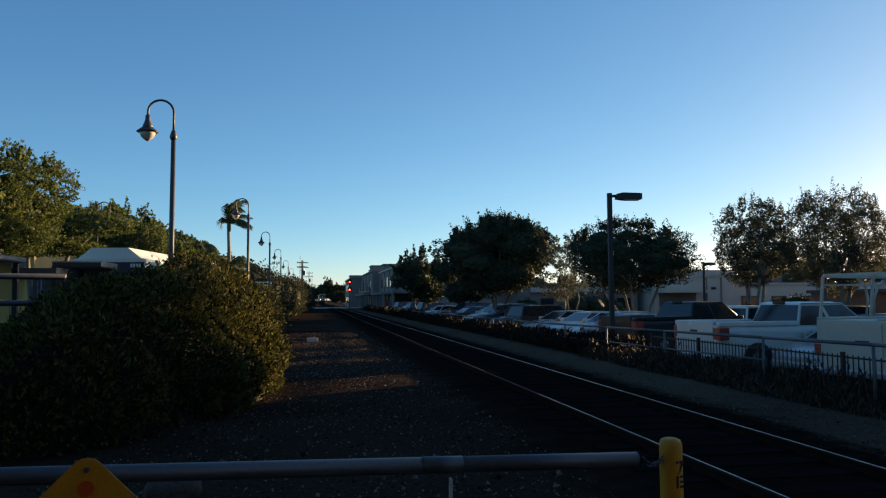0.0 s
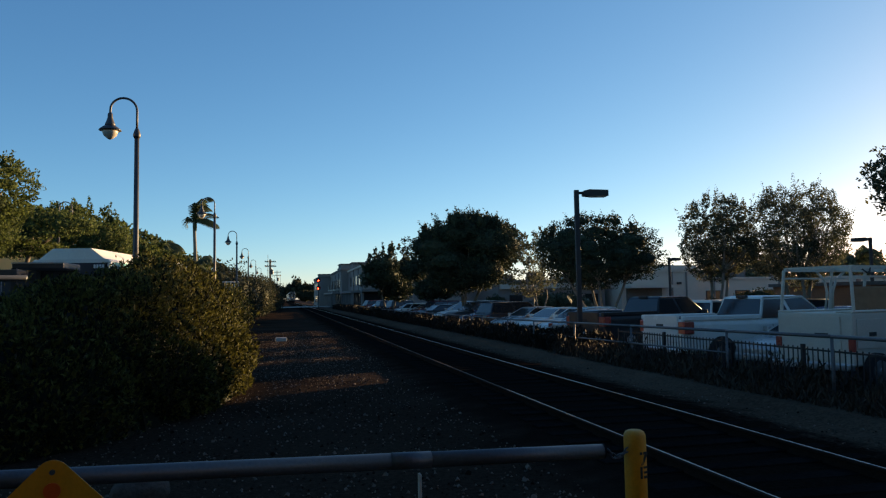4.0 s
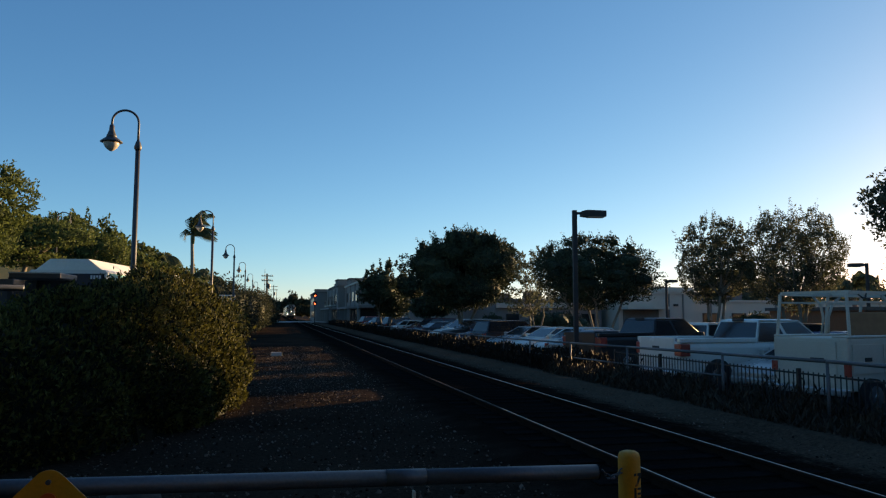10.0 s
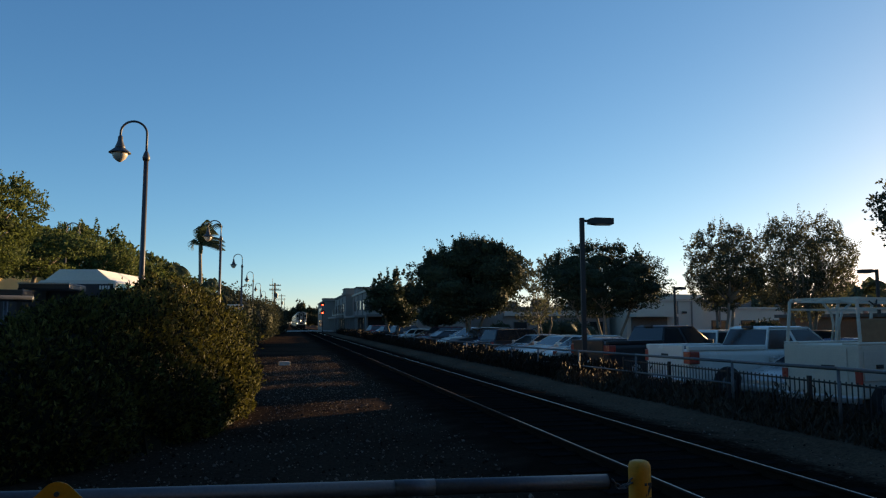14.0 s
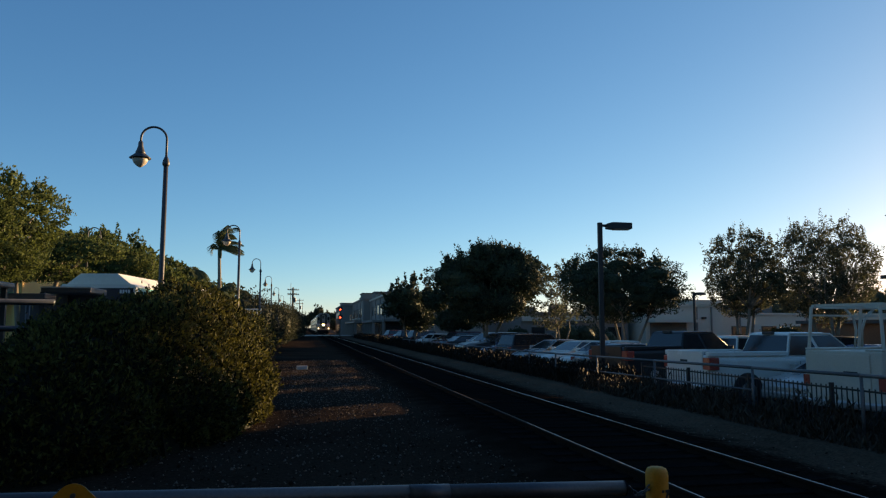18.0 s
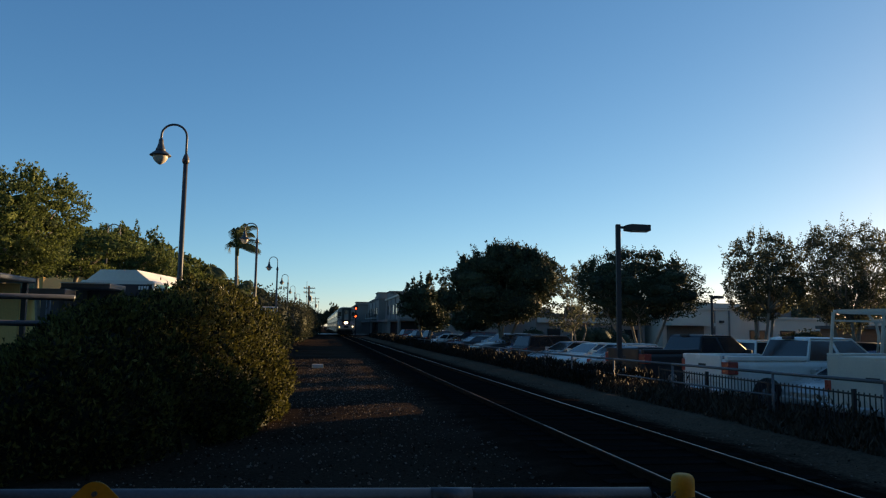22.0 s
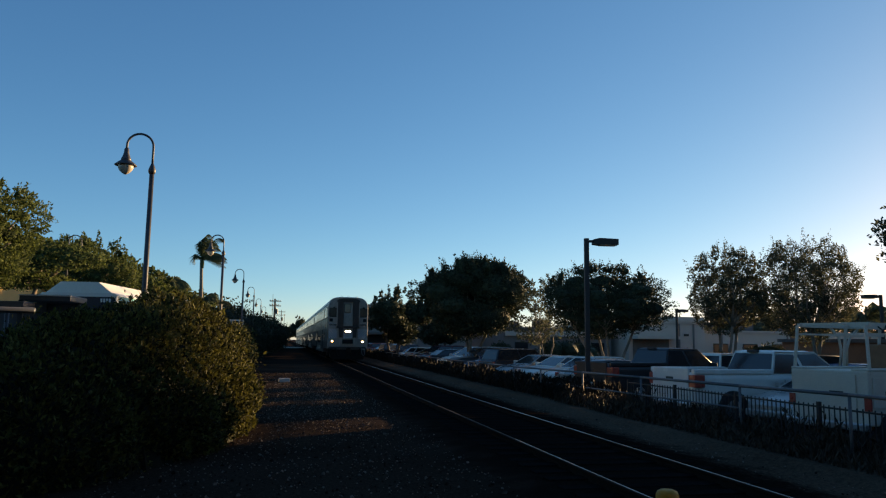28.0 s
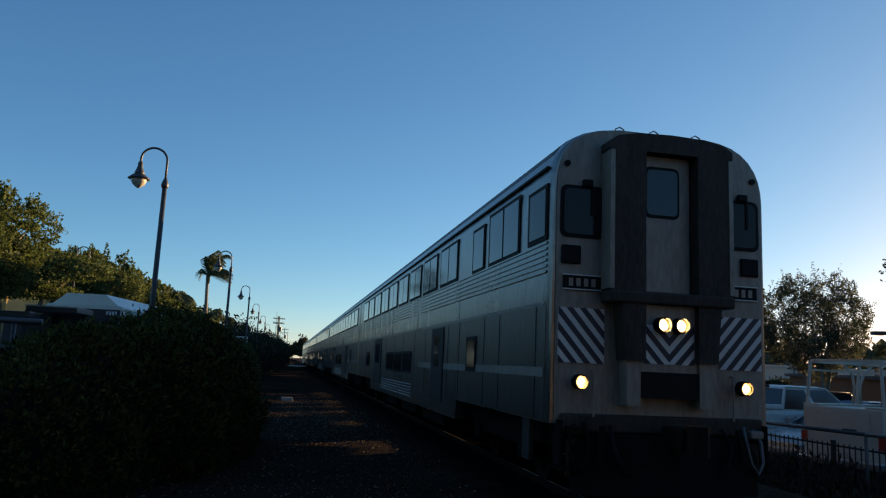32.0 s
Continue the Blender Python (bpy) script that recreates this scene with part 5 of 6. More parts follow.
def build_trees():
    lot = -0.35
    G = "trees round the car park"
    tree("dense dark round street tree in the car park", (12.6, 50, lot), (12.7, 50, 4.65), (4.2, 3.6, 2.7), 34, 30000, 0.19, 3, 0.13, M_LEAFDARK, M_BARK, 131, 0.42, 0.72, 34, group=G, fill=0.66)
    tree("dark green tree behind the parked cars", (10.6, 74, lot), (10.6, 74, 4.1), (2.9, 3.0, 2.8), 18, 7000, 0.32, 2, 0.13, M_LEAFDARK, M_BARK, 32, 0.42, 0.6, 6, group=G)
    tree("dark green tree beside a larger one", (14.0, 68, lot), (14.0, 68, 3.6), (2.8, 3.0, 2.4), 16, 6000, 0.32, 2, 0.13, M_LEAFDARK, M_BARK, 33, 0.42, 0.6, 5, group=G)
    tree("spreading tree with pale forked stems", (16.4, 36, lot), (16.1, 36, 3.85), (3.5, 3.0, 1.9), 60, 34000, 0.12, 4, 0.09, M_LEAFDARK, M_PALEBARK, 34, 0.36, 0.45, 22, group=G, spread=0.9)
    tree("thin airy tree with bare twigs", (15.8, 44, lot), (15.8, 44, 3.4), (2.0, 2.0, 2.3), 12, 2300, 0.2, 3, 0.07, M_LEAFGREY, M_PALEBARK, 35, 0.36, 0.0, 5, group=G)
    tree("upright grey-green tree with several stems", (22.5, 35, lot), (22.7, 35, 4.5), (2.2, 2.1, 2.35), 48, 26000, 0.115, 3, 0.1, M_LEAFGREY, M_PALEBARK, 36, 0.3, 0.0, 12, group=G)
    tree("tall grey-green tree, backlit", (25.9, 33, lot), (25.8, 33, 4.35), (2.75, 2.7, 2.75), 64, 38000, 0.115, 3, 0.12, M_LEAFGREY, M_PALEBARK, 37, 0.3, 0.0, 14, group=G)
    tree("large overhanging grey-green tree", (28.0, 25, lot), (28.2, 24.6, 6.1), (4.6, 4.2, 3.0), 28, 12000, 0.22, 2, 0.18, M_LEAFGREY, M_PALEBARK, 38, 0.36, 0.5, 6, group=G)
    # two trees added out of view to shade the foreground
    tree("unseen grey-green tree added beyond the lot for shade", (27.0, 5, lot), (27.0, 5, 4.9), (4.2, 4.2, 3.6), 22, 6000, 0.32, 2, 0.18, M_LEAFGREY, M_PALEBARK, 40, 0.42, 0.6, 6, group=G)
    tree("unseen grey-green tree added beyond the lot for shade", (28.0, 15.5, lot), (28.0, 15.5, 4.9), (4.4, 4.6, 3.8), 24, 8000, 0.32, 2, 0.18, M_LEAFGREY, M_PALEBARK, 39, 0.42, 0.65, 6, group=G)
    # last four are added out of view to shade the near hedge
    for i, (x, y, z, r) in enumerate(((21.3, 34, 0.9, 1.2), (24.3, 34.5, 1.2, 1.5), (19.5, 52, 1.3, 1.6), (22.5, 54, 1.2, 1.7), (17.5, 60, 1.2, 1.4), (26.5, 47, 1.0, 1.5), (26.5, 22.3, 3.5, 2.9), (28.0, 24.2, 3.5, 2.9), (28.5, 27.0, 3.0, 1.9), (27.5, 19.0, 2.7, 2.9))):
        t = thing("shrub", pose(x, y, lot), "rounded dark shrub beyond the parked cars", "bush", "shrubs in the lot")
        V, F = leaves([(random.Random(i * 9 + k).uniform(-.5, .5) * r, random.Random(i * 7 + k).uniform(-.5, .5) * r, z + random.Random(i + k).uniform(-.2, .3), r * .6, r * .6, z * .7) for k in range(5)], 2500, 0.14, 60 + i, core=0.8)
        raw("crown", V, F, M_LEAFDARK, t)
    S = "street trees beyond the platform"
    tree("tall wispy street tree, sunlit", (-9.0, 20.5, 0), (-8.55, 20.5, 4.3), (2.6, 2.6, 1.45), 40, 30000, 0.1, 3, 0.11, M_LEAFLEFT, M_PALEBARK, 41, 0.34, 0.3, 12, group=S)
    tree("broad street tree with yellow-green leaves", (-10.4, 42, 0), (-11.0, 42, 4.8), (3.2, 3.0, 2.0), 26, 15000, 0.17, 2, 0.13, M_LEAFLEFT, M_BARK, 42, 0.38, 0.4, 6, group=S)
    tree("leafy green street tree", (-12.5, 50, 0), (-12.4, 50, 5.3), (3.2, 3.2, 2.5), 20, 8000, 0.26, 2, 0.13, M_LEAFLEFT, M_BARK, 43, 0.38, 0.3, 6, group=S)
    tree("leafy green street tree behind the shelter", (-10.4, 31, 0), (-10.2, 31, 4.5), (3.0, 2.4, 1.1), 26, 15000, 0.14, 2, 0.12, M_LEAFLEFT, M_BARK, 46, 0.38, 0.4, 5, group=S)
    # three unseen trees added behind the camera to hold back skylight
    tree("unseen dense tree added to block skylight", (-8.5, 1.5, 0), (-8.0, 1.5, 5.6), (4.2, 4.6, 3.2), 20, 5000, 0.4, 2, 0.2, M_LEAFDARK, M_BARK, 44, 0.42, 0.7, 3, group=S)
    tree("unseen dense tree added to block skylight", (-2.5, -6, 0), (-2.5, -5.5, 7.0), (5.0, 4.2, 3.0), 20, 5000, 0.4, 2, 0.2, M_LEAFDARK, M_BARK, 45, 0.42, 0.7, 3, group=S)
    tree("unseen dense tree added to block skylight", (-6.5, -2.5, 0), (-5.5, -1.5, 7.4), (4.8, 4.4, 3.0), 20, 5000, 0.4, 2, 0.2, M_LEAFDARK, M_BARK, 47, 0.42, 0.7, 3, group=S)
    for i, (x, y, zc, r) in enumerate(((-12.0, 62, 5.1, 3.2), (-11.6, 75, 5.3, 3.4), (-11.2, 90, 5.0, 3.5), (-11, 108, 4.4, 3.4), (-10.5, 128, 4.4, 3.6))):
        tree("green street tree in a row", (x, y, 0), (x, y, zc), (r, r, 2.2), 14, 4000, 0.36, 2, 0.14, M_LEAFLEFT, M_BARK, 50 + i, 0.4, 0.4, 5, group=S)
    for i, (x, y, zc, r, h) in enumerate(((9.0, 560, 10.5, 6.5, 8.4), (16.5, 562, 8.0, 5.5, 6.4), (23, 560, 7.2, 6.0, 6.0), (2.5, 575, 6.2, 5.0, 5.4), (29, 565, 6.0, 6.0, 5.0), (13, 420, 3.6, 4.5, 3.4), (19, 400, 4.0, 5.5, 3.8), (13, 330, 2.8, 4.0, 2.6), (17, 300, 3.0, 4.5, 2.8))):
        tree("distant dark tree at the end of the line", (x, y, 0), (x, y, zc), (r, r, h), 22, 4200, 0.8, 1, 0.4, M_LEAFROW, M_BARK, 70 + i, 0.42, 0.8, 2, group="distant trees", fill=0.65)
    for i, (x, y, h, r) in enumerate(((52, 75, 7, 4.5), (62, 70, 6, 5), (60, 90, 7, 6), (45, 88, 6.5, 5))):
        tree("green tree behind the white building", (x, y, lot), (x, y, h * 0.6), (r, r, h * 0.38), 14, 3000, 0.45, 1, 0.2, M_LEAFGREY, M_BARK, 80 + i, 0.42, 0.5, 4, group=G)


FRONDS = []


def palm(base, h, r, count, seed, label, keyed=False):
    rng = random.Random(seed)
    t = thing("palm_tree", pose(*base), label, "palm tree", "palms")
    part("trunk", tube([(0.1 * math.sin(i * 0.5), 0, h * i / 8) for i in range(9)], 0.22, 10, None, 0.15), M_PALEBARK, t, smooth=True)
    part("crownshaft", lathe([(0.16, h - 0.9), (0.2, h - 0.5), (0.16, h), (0.05, h + 0.3)], 12), M_PALM, t, smooth=True)
    for i in range(count):
        an = 2 * math.pi * i / count + rng.uniform(-.2, .2)
        lift = rng.uniform(0.3, 2.0)
        if keyed:
            an = radians((180, 170, 8, -10, 24, -26, 0, 40, -42, 78, -80, 100, -104, 60, -62, 5)[i]) + rng.uniform(-.06, .06)
            lift = (1.0, 0.7, 0.7, 0.9, 0.55, 0.75, 1.3, 2.1, 2.2, 2.7, 2.6, 2.5, 2.4, 2.8, 2.9, 2.9)[i]
        away = Vector((math.cos(an), -math.sin(an), 0)) * (0.9 if lift < 1.5 else 0.45) if keyed else Vector((0.3 * math.cos(an), -0.3 * math.sin(an), 0))
        V, F = [], []
        n = 22
        mid = []
        for k in range(n + 1):
            s = k / n
            mid.append(Vector((r * s * (1 - 0.25 * s), 0, r * (lift * s - (0.62 + 0.45 * lift) * s * s))) + away * (0.5 * r * s * s))
        for k in range(1, n + 1):
            for sd in (-1, 1):
                ln = r * 0.42 * math.sin(math.pi * (0.12 + 0.85 * k / n)) + 0.06
                d = (mid[k] - mid[k - 1]).normalized()
                a, b = mid[k - 1], mid[k]
                tip = (a + b) / 2 + d * ln * 0.5 + Vector((0, sd * ln * 0.62, -ln * 0.7))
                q = len(V)
                V += [tuple(a), tuple(b), tuple(tip + d * 0.03), tuple(tip)]
                F.append((q, q + 1, q + 2, q + 3))
        o = raw("frond", V, F, M_PALM, t)
        m = Matrix.Translation((0.1 * math.sin(4), 0, h + 0.05)) @ pose(0, 0, 0, 0, 0, math.degrees(an))
        o.matrix_basis = m
        if keyed:
            FRONDS.append((o, m, rng.uniform(0, 6.28)))
    return t


def build_palms():
    palm((-8.25, 75, 0), 9.4, 2.0, 16, 5, "tall palm with windblown drooping fronds", True)
    palm((-6.5, 60, 0), 4.3, 1.5, 12, 14, "short palm behind the shrub")
    palm((-4.9, 60, 0), 3.3, 1.3, 12, 15, "short palm behind the shrub")
    palm((-10.5, 70, 0), 6.3, 2.2, 12, 16, "shorter palm with arching fronds")
    palm((-8.0, 92, 0), 4.2, 2.4, 12, 6, "shorter palm with arching fronds")
    palm((-9.0, 105, 0), 6.4, 2.4, 12, 7, "shorter palm with arching fronds")
    palm((-13.5, 70, 0), 6.6, 2.2, 12, 8, "shorter palm with arching fronds")
    palm((41, 46, -0.35), 4.1, 1.9, 13, 9, "fan of green palm fronds behind the parked trucks")
    palm((34, 45, -0.35), 4.2, 1.7, 13, 10, "fan of green palm fronds behind the parked trucks")
    palm((19.5, 112, -0.35), 6.0, 2.6, 12, 12, "palm before the far apartment block")


# ---- vehicles ----
def service_truck():
    t = thing("service_truck", pose(10.98, 13.6, -0.3, 0, 0, 15), "white utility truck with steel ladder rack, parked", "truck", "cars in the lot")
    part("service_body", box(0, 3.1, -0.87, 0.87, 0.5, 1.58, 0.03), M_TRUCKWHITE, t)
    for x in (0.12, 1.15, 2.15):
        d = part("locker_door", box(x, x + 0.9, -0.89, -0.87, 0.85, 1.45, 0.004), M_TRUCKWHITE, t)
        part("latch", box(x + 0.38, x + 0.6, -0.905, -0.888, 1.1, 1.18), M_PLASTIC, d)
    tg = part("tailgate", box(-0.03, 0.0, -0.62, 0.62, 0.62, 1.5), M_TRUCKWHITE, t)
    part("handle", box(-0.045, -0.028, -0.35, -0.05, 1.08, 1.16), M_PLASTIC, tg)
    part("rear_bumper", box(-0.2, 0.0, -0.9, 0.9, 0.42, 0.56, 0.02), M_RIM, t)
    for s in (-1, 1):
        part("tail_lamp", box(-0.02, 0.02, s * 0.85 - 0.07, s * 0.85 + 0.07, 0.8, 1.05), M_TAIL, t)
        for x in (0.1, 1.75, 3.0):
            part("rack_upright", tube([(x, s * 0.85, 1.5), (x + 0.06, s * 0.78, 2.5)], 0.035, 8), M_TRUCKWHITE, t)
        part("rack_rail", box(0.2, 5.2, s * 0.78 - 0.035, s * 0.78 + 0.035, 2.47, 2.55), M_TRUCKWHITE, t)
        part("rack_lower_rail", box(0.16, 3.2, s * 0.79 - 0.02, s * 0.79 + 0.02, 2.3, 2.34), M_TRUCKWHITE, t)
        for x in (0.65, 4.3):
            wheel(t, x, s * 0.88, 0.38, 0.24, s)
    for s in (-1, 1):
        part("rack_brace", tube([(1.62, s * 0.85, 1.58), (1.66, s * 0.82, 2.0), (1.56, s * 0.8, 2.28), (1.3, s * 0.79, 2.46)], 0.03, 8), M_TRUCKWHITE, t, smooth=True)
        part("rack_brace", tube([(1.88, s * 0.85, 1.58), (1.86, s * 0.82, 2.0), (1.98, s * 0.8, 2.28), (2.25, s * 0.79, 2.46)], 0.03, 8), M_TRUCKWHITE, t, smooth=True)
    part("locker_lid", box(0.02, 3.08, -0.88, -0.5, 1.58, 1.62, 0.015), M_TRUCKWHITE, t)
    part("locker_lid", box(0.02, 3.08, 0.5, 0.88, 1.58, 1.62, 0.015), M_TRUCKWHITE, t)
    part("tool_chest", box(2.0, 2.9, -0.48, 0.45, 1.56, 2.12, 0.03), M_TERRA, t, "dull red tool chest in the truck bed")
    for x in (0.28, 1.9, 3.15, 4.8):
        part("rack_crossbar", box(x - 0.03, x + 0.03, -0.78, 0.78, 2.5, 2.56), M_TRUCKWHITE, t)
    for i, x in enumerate((0.5, 1.4, 2.3, 3.1)):
        part("tie_hook", tube([(x, -0.8, 2.48), (x + 0.1, -0.84, 2.4), (x + 0.2, -0.84, 2.42), (x + 0.26, -0.81, 2.5)], 0.018, 6), M_PLASTIC, t)
    part("cab", loft([[(3.15, -0.95, 0.5), (3.15, 0.95, 0.5), (3.15, 0.95, 1.2), (3.15, 0.8, 1.88), (3.15, -0.8, 1.88), (3.15, -0.95, 1.2)], [(4.2, -0.95, 0.5), (4.2, 0.95, 0.5), (4.2, 0.95, 1.2), (4.2, 0.8, 1.9), (4.2, -0.8, 1.9), (4.2, -0.95, 1.2)], [(4.9, -0.95, 0.5), (4.9, 0.95, 0.5), (4.9, 0.95, 1.2), (4.9, 0.9, 1.26), (4.9, -0.9, 1.26), (4.9, -0.95, 1.2)], [(5.7, -0.9, 0.5), (5.7, 0.9, 0.5), (5.7, 0.9, 1.05), (5.7, 0.8, 1.12), (5.7, -0.8, 1.12), (5.7, -0.9, 1.05)]]), M_TRUCKWHITE, t)
    part("side_window", panel([(3.25, -0.96, 1.22), (4.6, -0.96, 1.22), (4.2, -0.83, 1.84), (3.25, -0.83, 1.84)], 0.04, 0.01), M_CARGLASS, t)


def build_vehicles():
    lot = -0.3
    service_truck()
    vehicle("pickup_truck", "pickup", M_WHITEPAINT, "white crew-cab pickup truck parked tail to the fence", pose(13.1, 18.84, lot, 0, 0, 5.4), "truck")
    vehicle("pickup_truck", "pickup", M_BLACKCAR, "black crew-cab pickup truck parked tail to the fence", pose(13.1, 24.8, lot, 0, 0, 15), "truck")
    first = {}
    row = [("sedan", M_SILVER, "silver"), ("hatch", M_WHITEPAINT, "white"), ("sedan", M_WHITEPAINT, "white"), ("sedan", M_SILVER, "silver"), ("suv", M_DARKCAR, "dark grey"), ("sedan", M_SILVER, "silver"), ("sedan", M_BLUECAR, "dark blue"), ("suv", M_BLACKCAR, "black"), ("suv", M_WHITEPAINT, "white"), ("hatch", M_SILVER, "silver"), ("sedan", M_DARKCAR, "dark grey"), ("sedan", M_BEIGECAR, "beige"), ("suv", M_REDCAR, "dark red")]
    rng = random.Random(8)
    # last five cars are added out of view to shade the near gravel
    spots = [(14.0, 16.9, 0)] + [(13.15, 28.3 + 2.95 * i, i) for i in range(27)] + [(20.5, 15.0 + 3.1 * i, i + 3) for i in range(9)] + [(13.4, 10.9 - 2.9 * i, (4, 7, 8, 4, 7)[i]) for i in range(5)]
    for j, (x, y, i) in enumerate(spots):
        kind, paint, word = row[i % len(row)]
        turn = 15 + rng.uniform(-2, 2) + (0 if rng.random() < 0.2 and j else 180)
        m = pose(x + rng.uniform(-.25, .25), y, lot, 0, 0, turn)
        key = (kind, word)
        if key in first:
            copy_thing(first[key], m)
        else:
            nm = {"sedan": "sedan_car", "suv": "suv_car", "hatch": "hatchback_car"}[kind]
            first[key] = vehicle(nm, kind, paint, "%s %s parked at an angle in the lot" % (word, {"sedan": "sedan", "suv": "sport utility car", "hatch": "hatchback"}[kind]), m)


def build_bus():
    t = thing("bus", pose(-6.7, 26, 0.1, 0, 0, -8), "white city bus with teal stripe and dark rear", "bus")
    part("body", loft([[(x * k, y, z) for x, z in ((-1.25, .35), (-1.25, 3.0), (-1.18, 3.06), (1.18, 3.06), (1.25, 3.0), (1.25, .35))] for y, k in ((0, .97), (0.1, 1), (11, 1), (11.1, .97))]), M_WHITEPAINT, t)
    for y in (0.05, 3.7, 7.35):
        part("roof_fairing", loft([[(x * k, y + q, z) for x, z in ((-1.1, 3.04), (-.62, 3.42), (.62, 3.42), (1.1, 3.04))] for q, k in ((0, .97), (0.06, 1), (3.52, 1), (3.58, .98))]), M_CREAM, t, "cream roof fairing")
    part("rear_panel", box(-1.1, 1.15, -0.02, 0.01, 1.5, 2.94, 0.01), M_NAVY, t)
    for i in range(4):
        part("character", box(0.72 + 0.09 * i, 0.78 + 0.09 * i, -0.03, -0.015, 2.76, 2.88), M_WHITESTRIPE, t)
    for s in (-1, 1):
        part("stripe", box(s * 1.25 - 0.008, s * 1.25 + 0.008, 0.15, 10.9, 2.66, 2.96), M_TEAL, t)
        for i in range(6):
            part("window", box(s * 1.25 - 0.012, s * 1.25 + 0.012, 0.6 + 1.7 * i, 2.15 + 1.7 * i, 1.5, 2.55), M_CARGLASS, t)
        for y in (2.6, 8.6):
            w = part("wheel", cyl((s * 1.12 - 0.14, y, 0.48), (s * 1.12 + 0.14, y, 0.48), 0.48, seg=20), M_RUBBER, t)


# ---- buildings ----
def window(parent, x0, x1, z0, z1, y, glass=None, frame_m=None):
    """A window on a wall facing -y at depth y."""
    w = part("window", box(x0, x1, y - 0.05, y + 0.02, z0, z1), frame_m or M_DARKPOLE, parent)
    part("pane", box(x0 + 0.08, x1 - 0.08, y - 0.07, y - 0.03, z0 + 0.08, z1 - 0.08), glass or M_WINDOW, w)
    part("sill", box(x0 - 0.06, x1 + 0.06, y - 0.12, y, z0 - 0.08, z0), M_STUCCO, w)


def window_w(parent, y0, y1, z0, z1, x):
    """A window on a wall facing -x."""
    w = part("window", box(x - 0.05, x + 0.02, y0, y1, z0, z1), M_DARKPOLE, parent)
    part("pane", box(x - 0.07, x - 0.03, y0 + 0.08, y1 - 0.08, z0 + 0.08, z1 - 0.08), M_WINDOW, w)


def build_buildings():
    lot = -0.35
    b = thing("white_building", pose(0, 0, 0), "long low white stucco building behind the car park", "building")
    part("wall", box(29.2, 36.6, 60, 78, lot, 3.75), M_STUCCO, b)
    part("wall", box(36.6, 66, 61, 78, lot, 2.9), M_STUCCO, b)
    part("parapet", box(33.2, 36.4, 59.8, 78, 3.75, 4.2, 0.03), M_STUCCO, b)
    part("parapet", box(29.1, 36.7, 59.85, 60.2, 3.6, 3.85), M_STUCCO, b)
    part("parapet", box(36.7, 66.1, 60.85, 61.2, 2.9, 3.1), M_STUCCO, b)
    part("roof_unit", box(38.5, 40, 64, 66, 2.9, 3.8, 0.03), M_GALV, b)
    part("roof_unit", box(31, 31.6, 64, 65, 3.75, 4.5, 0.03), M_GALV, b)
    for x, y, w, h in ((29.6, 62, 0.5, 0.5), (32.2, 63, 0.9, 0.55), (37.4, 63, 1.2, 0.7), (42.5, 64, 1.6, 0.8), (47.0, 63, 1.0, 0.6)):
        z = 3.75 if x < 36 else 2.9
        u = part("air_unit", box(x, x + w, y, y + 1.2, z, z + h, 0.03), M_GALV, b)
        part("vent_hood", cyl((x + w + 0.3, y + 0.4, z), (x + w + 0.3, y + 0.4, z + h + 0.25), 0.08, seg=8), M_GALV, u)
    for x in (34.0, 35.4, 38.8, 45.6):
        part("downspout", box(x, x + 0.1, 59.88 if x < 36 else 60.88, 60 if x < 36 else 61, lot, 3.6 if x < 36 else 2.8), M_GREYSTUCCO, b)
    part("wall_lamp", box(34.5, 34.9, 59.8, 60, 2.5, 2.7, 0.02), M_DARKPOLE, b)
    part("base_band", box(33.4, 36.6, 59.95, 60.02, lot, 0.5), M_GREYSTUCCO, b, "darker painted wall base")
    # dark flat panel puts the shaded recess onto the wall
    part("recess_shade", box(29.6, 33.0, 59.9, 60.1, lot, 2.2), M_ROOF, b)
    part("canopy", box(29.3, 33.4, 58.4, 60, 2.2, 2.45), M_STUCCO, b)
    for x in (38, 41, 44, 47, 50):
        window(b, x, x + 1.5, 0.7, 1.9, 61)
    b = thing("grey_building", pose(0, 0, 0), "low grey shop building behind trees", "building")
    part("wall", box(18.5, 28.5, 62, 76, lot, 2.9), M_GREYSTUCCO, b)
    part("roof", box(18.3, 28.7, 61.8, 76.2, 2.9, 3.1), M_ROOF, b)
    for x, w, h in ((19.4, 0.8, 0.5), (21.8, 1.4, 0.7), (25.6, 0.9, 0.9), (27.4, 0.5, 0.5)):
        part("air_unit", box(x, x + w, 63, 64.2, 3.1, 3.1 + h, 0.03), M_GALV, b)
    part("sign_band", box(18.6, 28.4, 61.7, 61.98, 2.3, 2.75, 0.02), M_STUCCO, b)
    part("doorway", box(26.6, 27.8, 61.93, 62.02, lot, 1.8), M_FRAME, b)
    for x in (19.5, 22, 24.5):
        window(b, x, x + 1.2, 0.4, 1.8, 62)
    b = thing("terracotta_building", pose(0, 0, 0), "low terracotta building beyond the trucks", "building")
    part("wall", box(31, 46, 34, 42, lot, 2.0), M_TERRA, b)
    part("roof", box(30.8, 46.2, 33.7, 42.2, 2.0, 2.2), M_ROOF, b)
    window(b, 33, 34.4, 0.4, 1.5, 34)
    # added behind the camera, out of view, to block skylight
    b = thing("sky_blocker_building", pose(0, 0, 0), "unseen plain stucco building added to block skylight", "building")
    part("wall", box(-26, 22, -24, -9, 0, 5.6), M_GREYSTUCCO, b)
    part("roof", box(-26.2, 22.2, -24.2, -8.8, 5.6, 5.9), M_ROOF, b)
    for k in range(10):
        for z in (1.0, 3.6):
            w = part("window", box(-24 + 4.6 * k, -22 + 4.6 * k, -9.02, -8.95, z, z + 1.6), M_DARKPOLE, b)
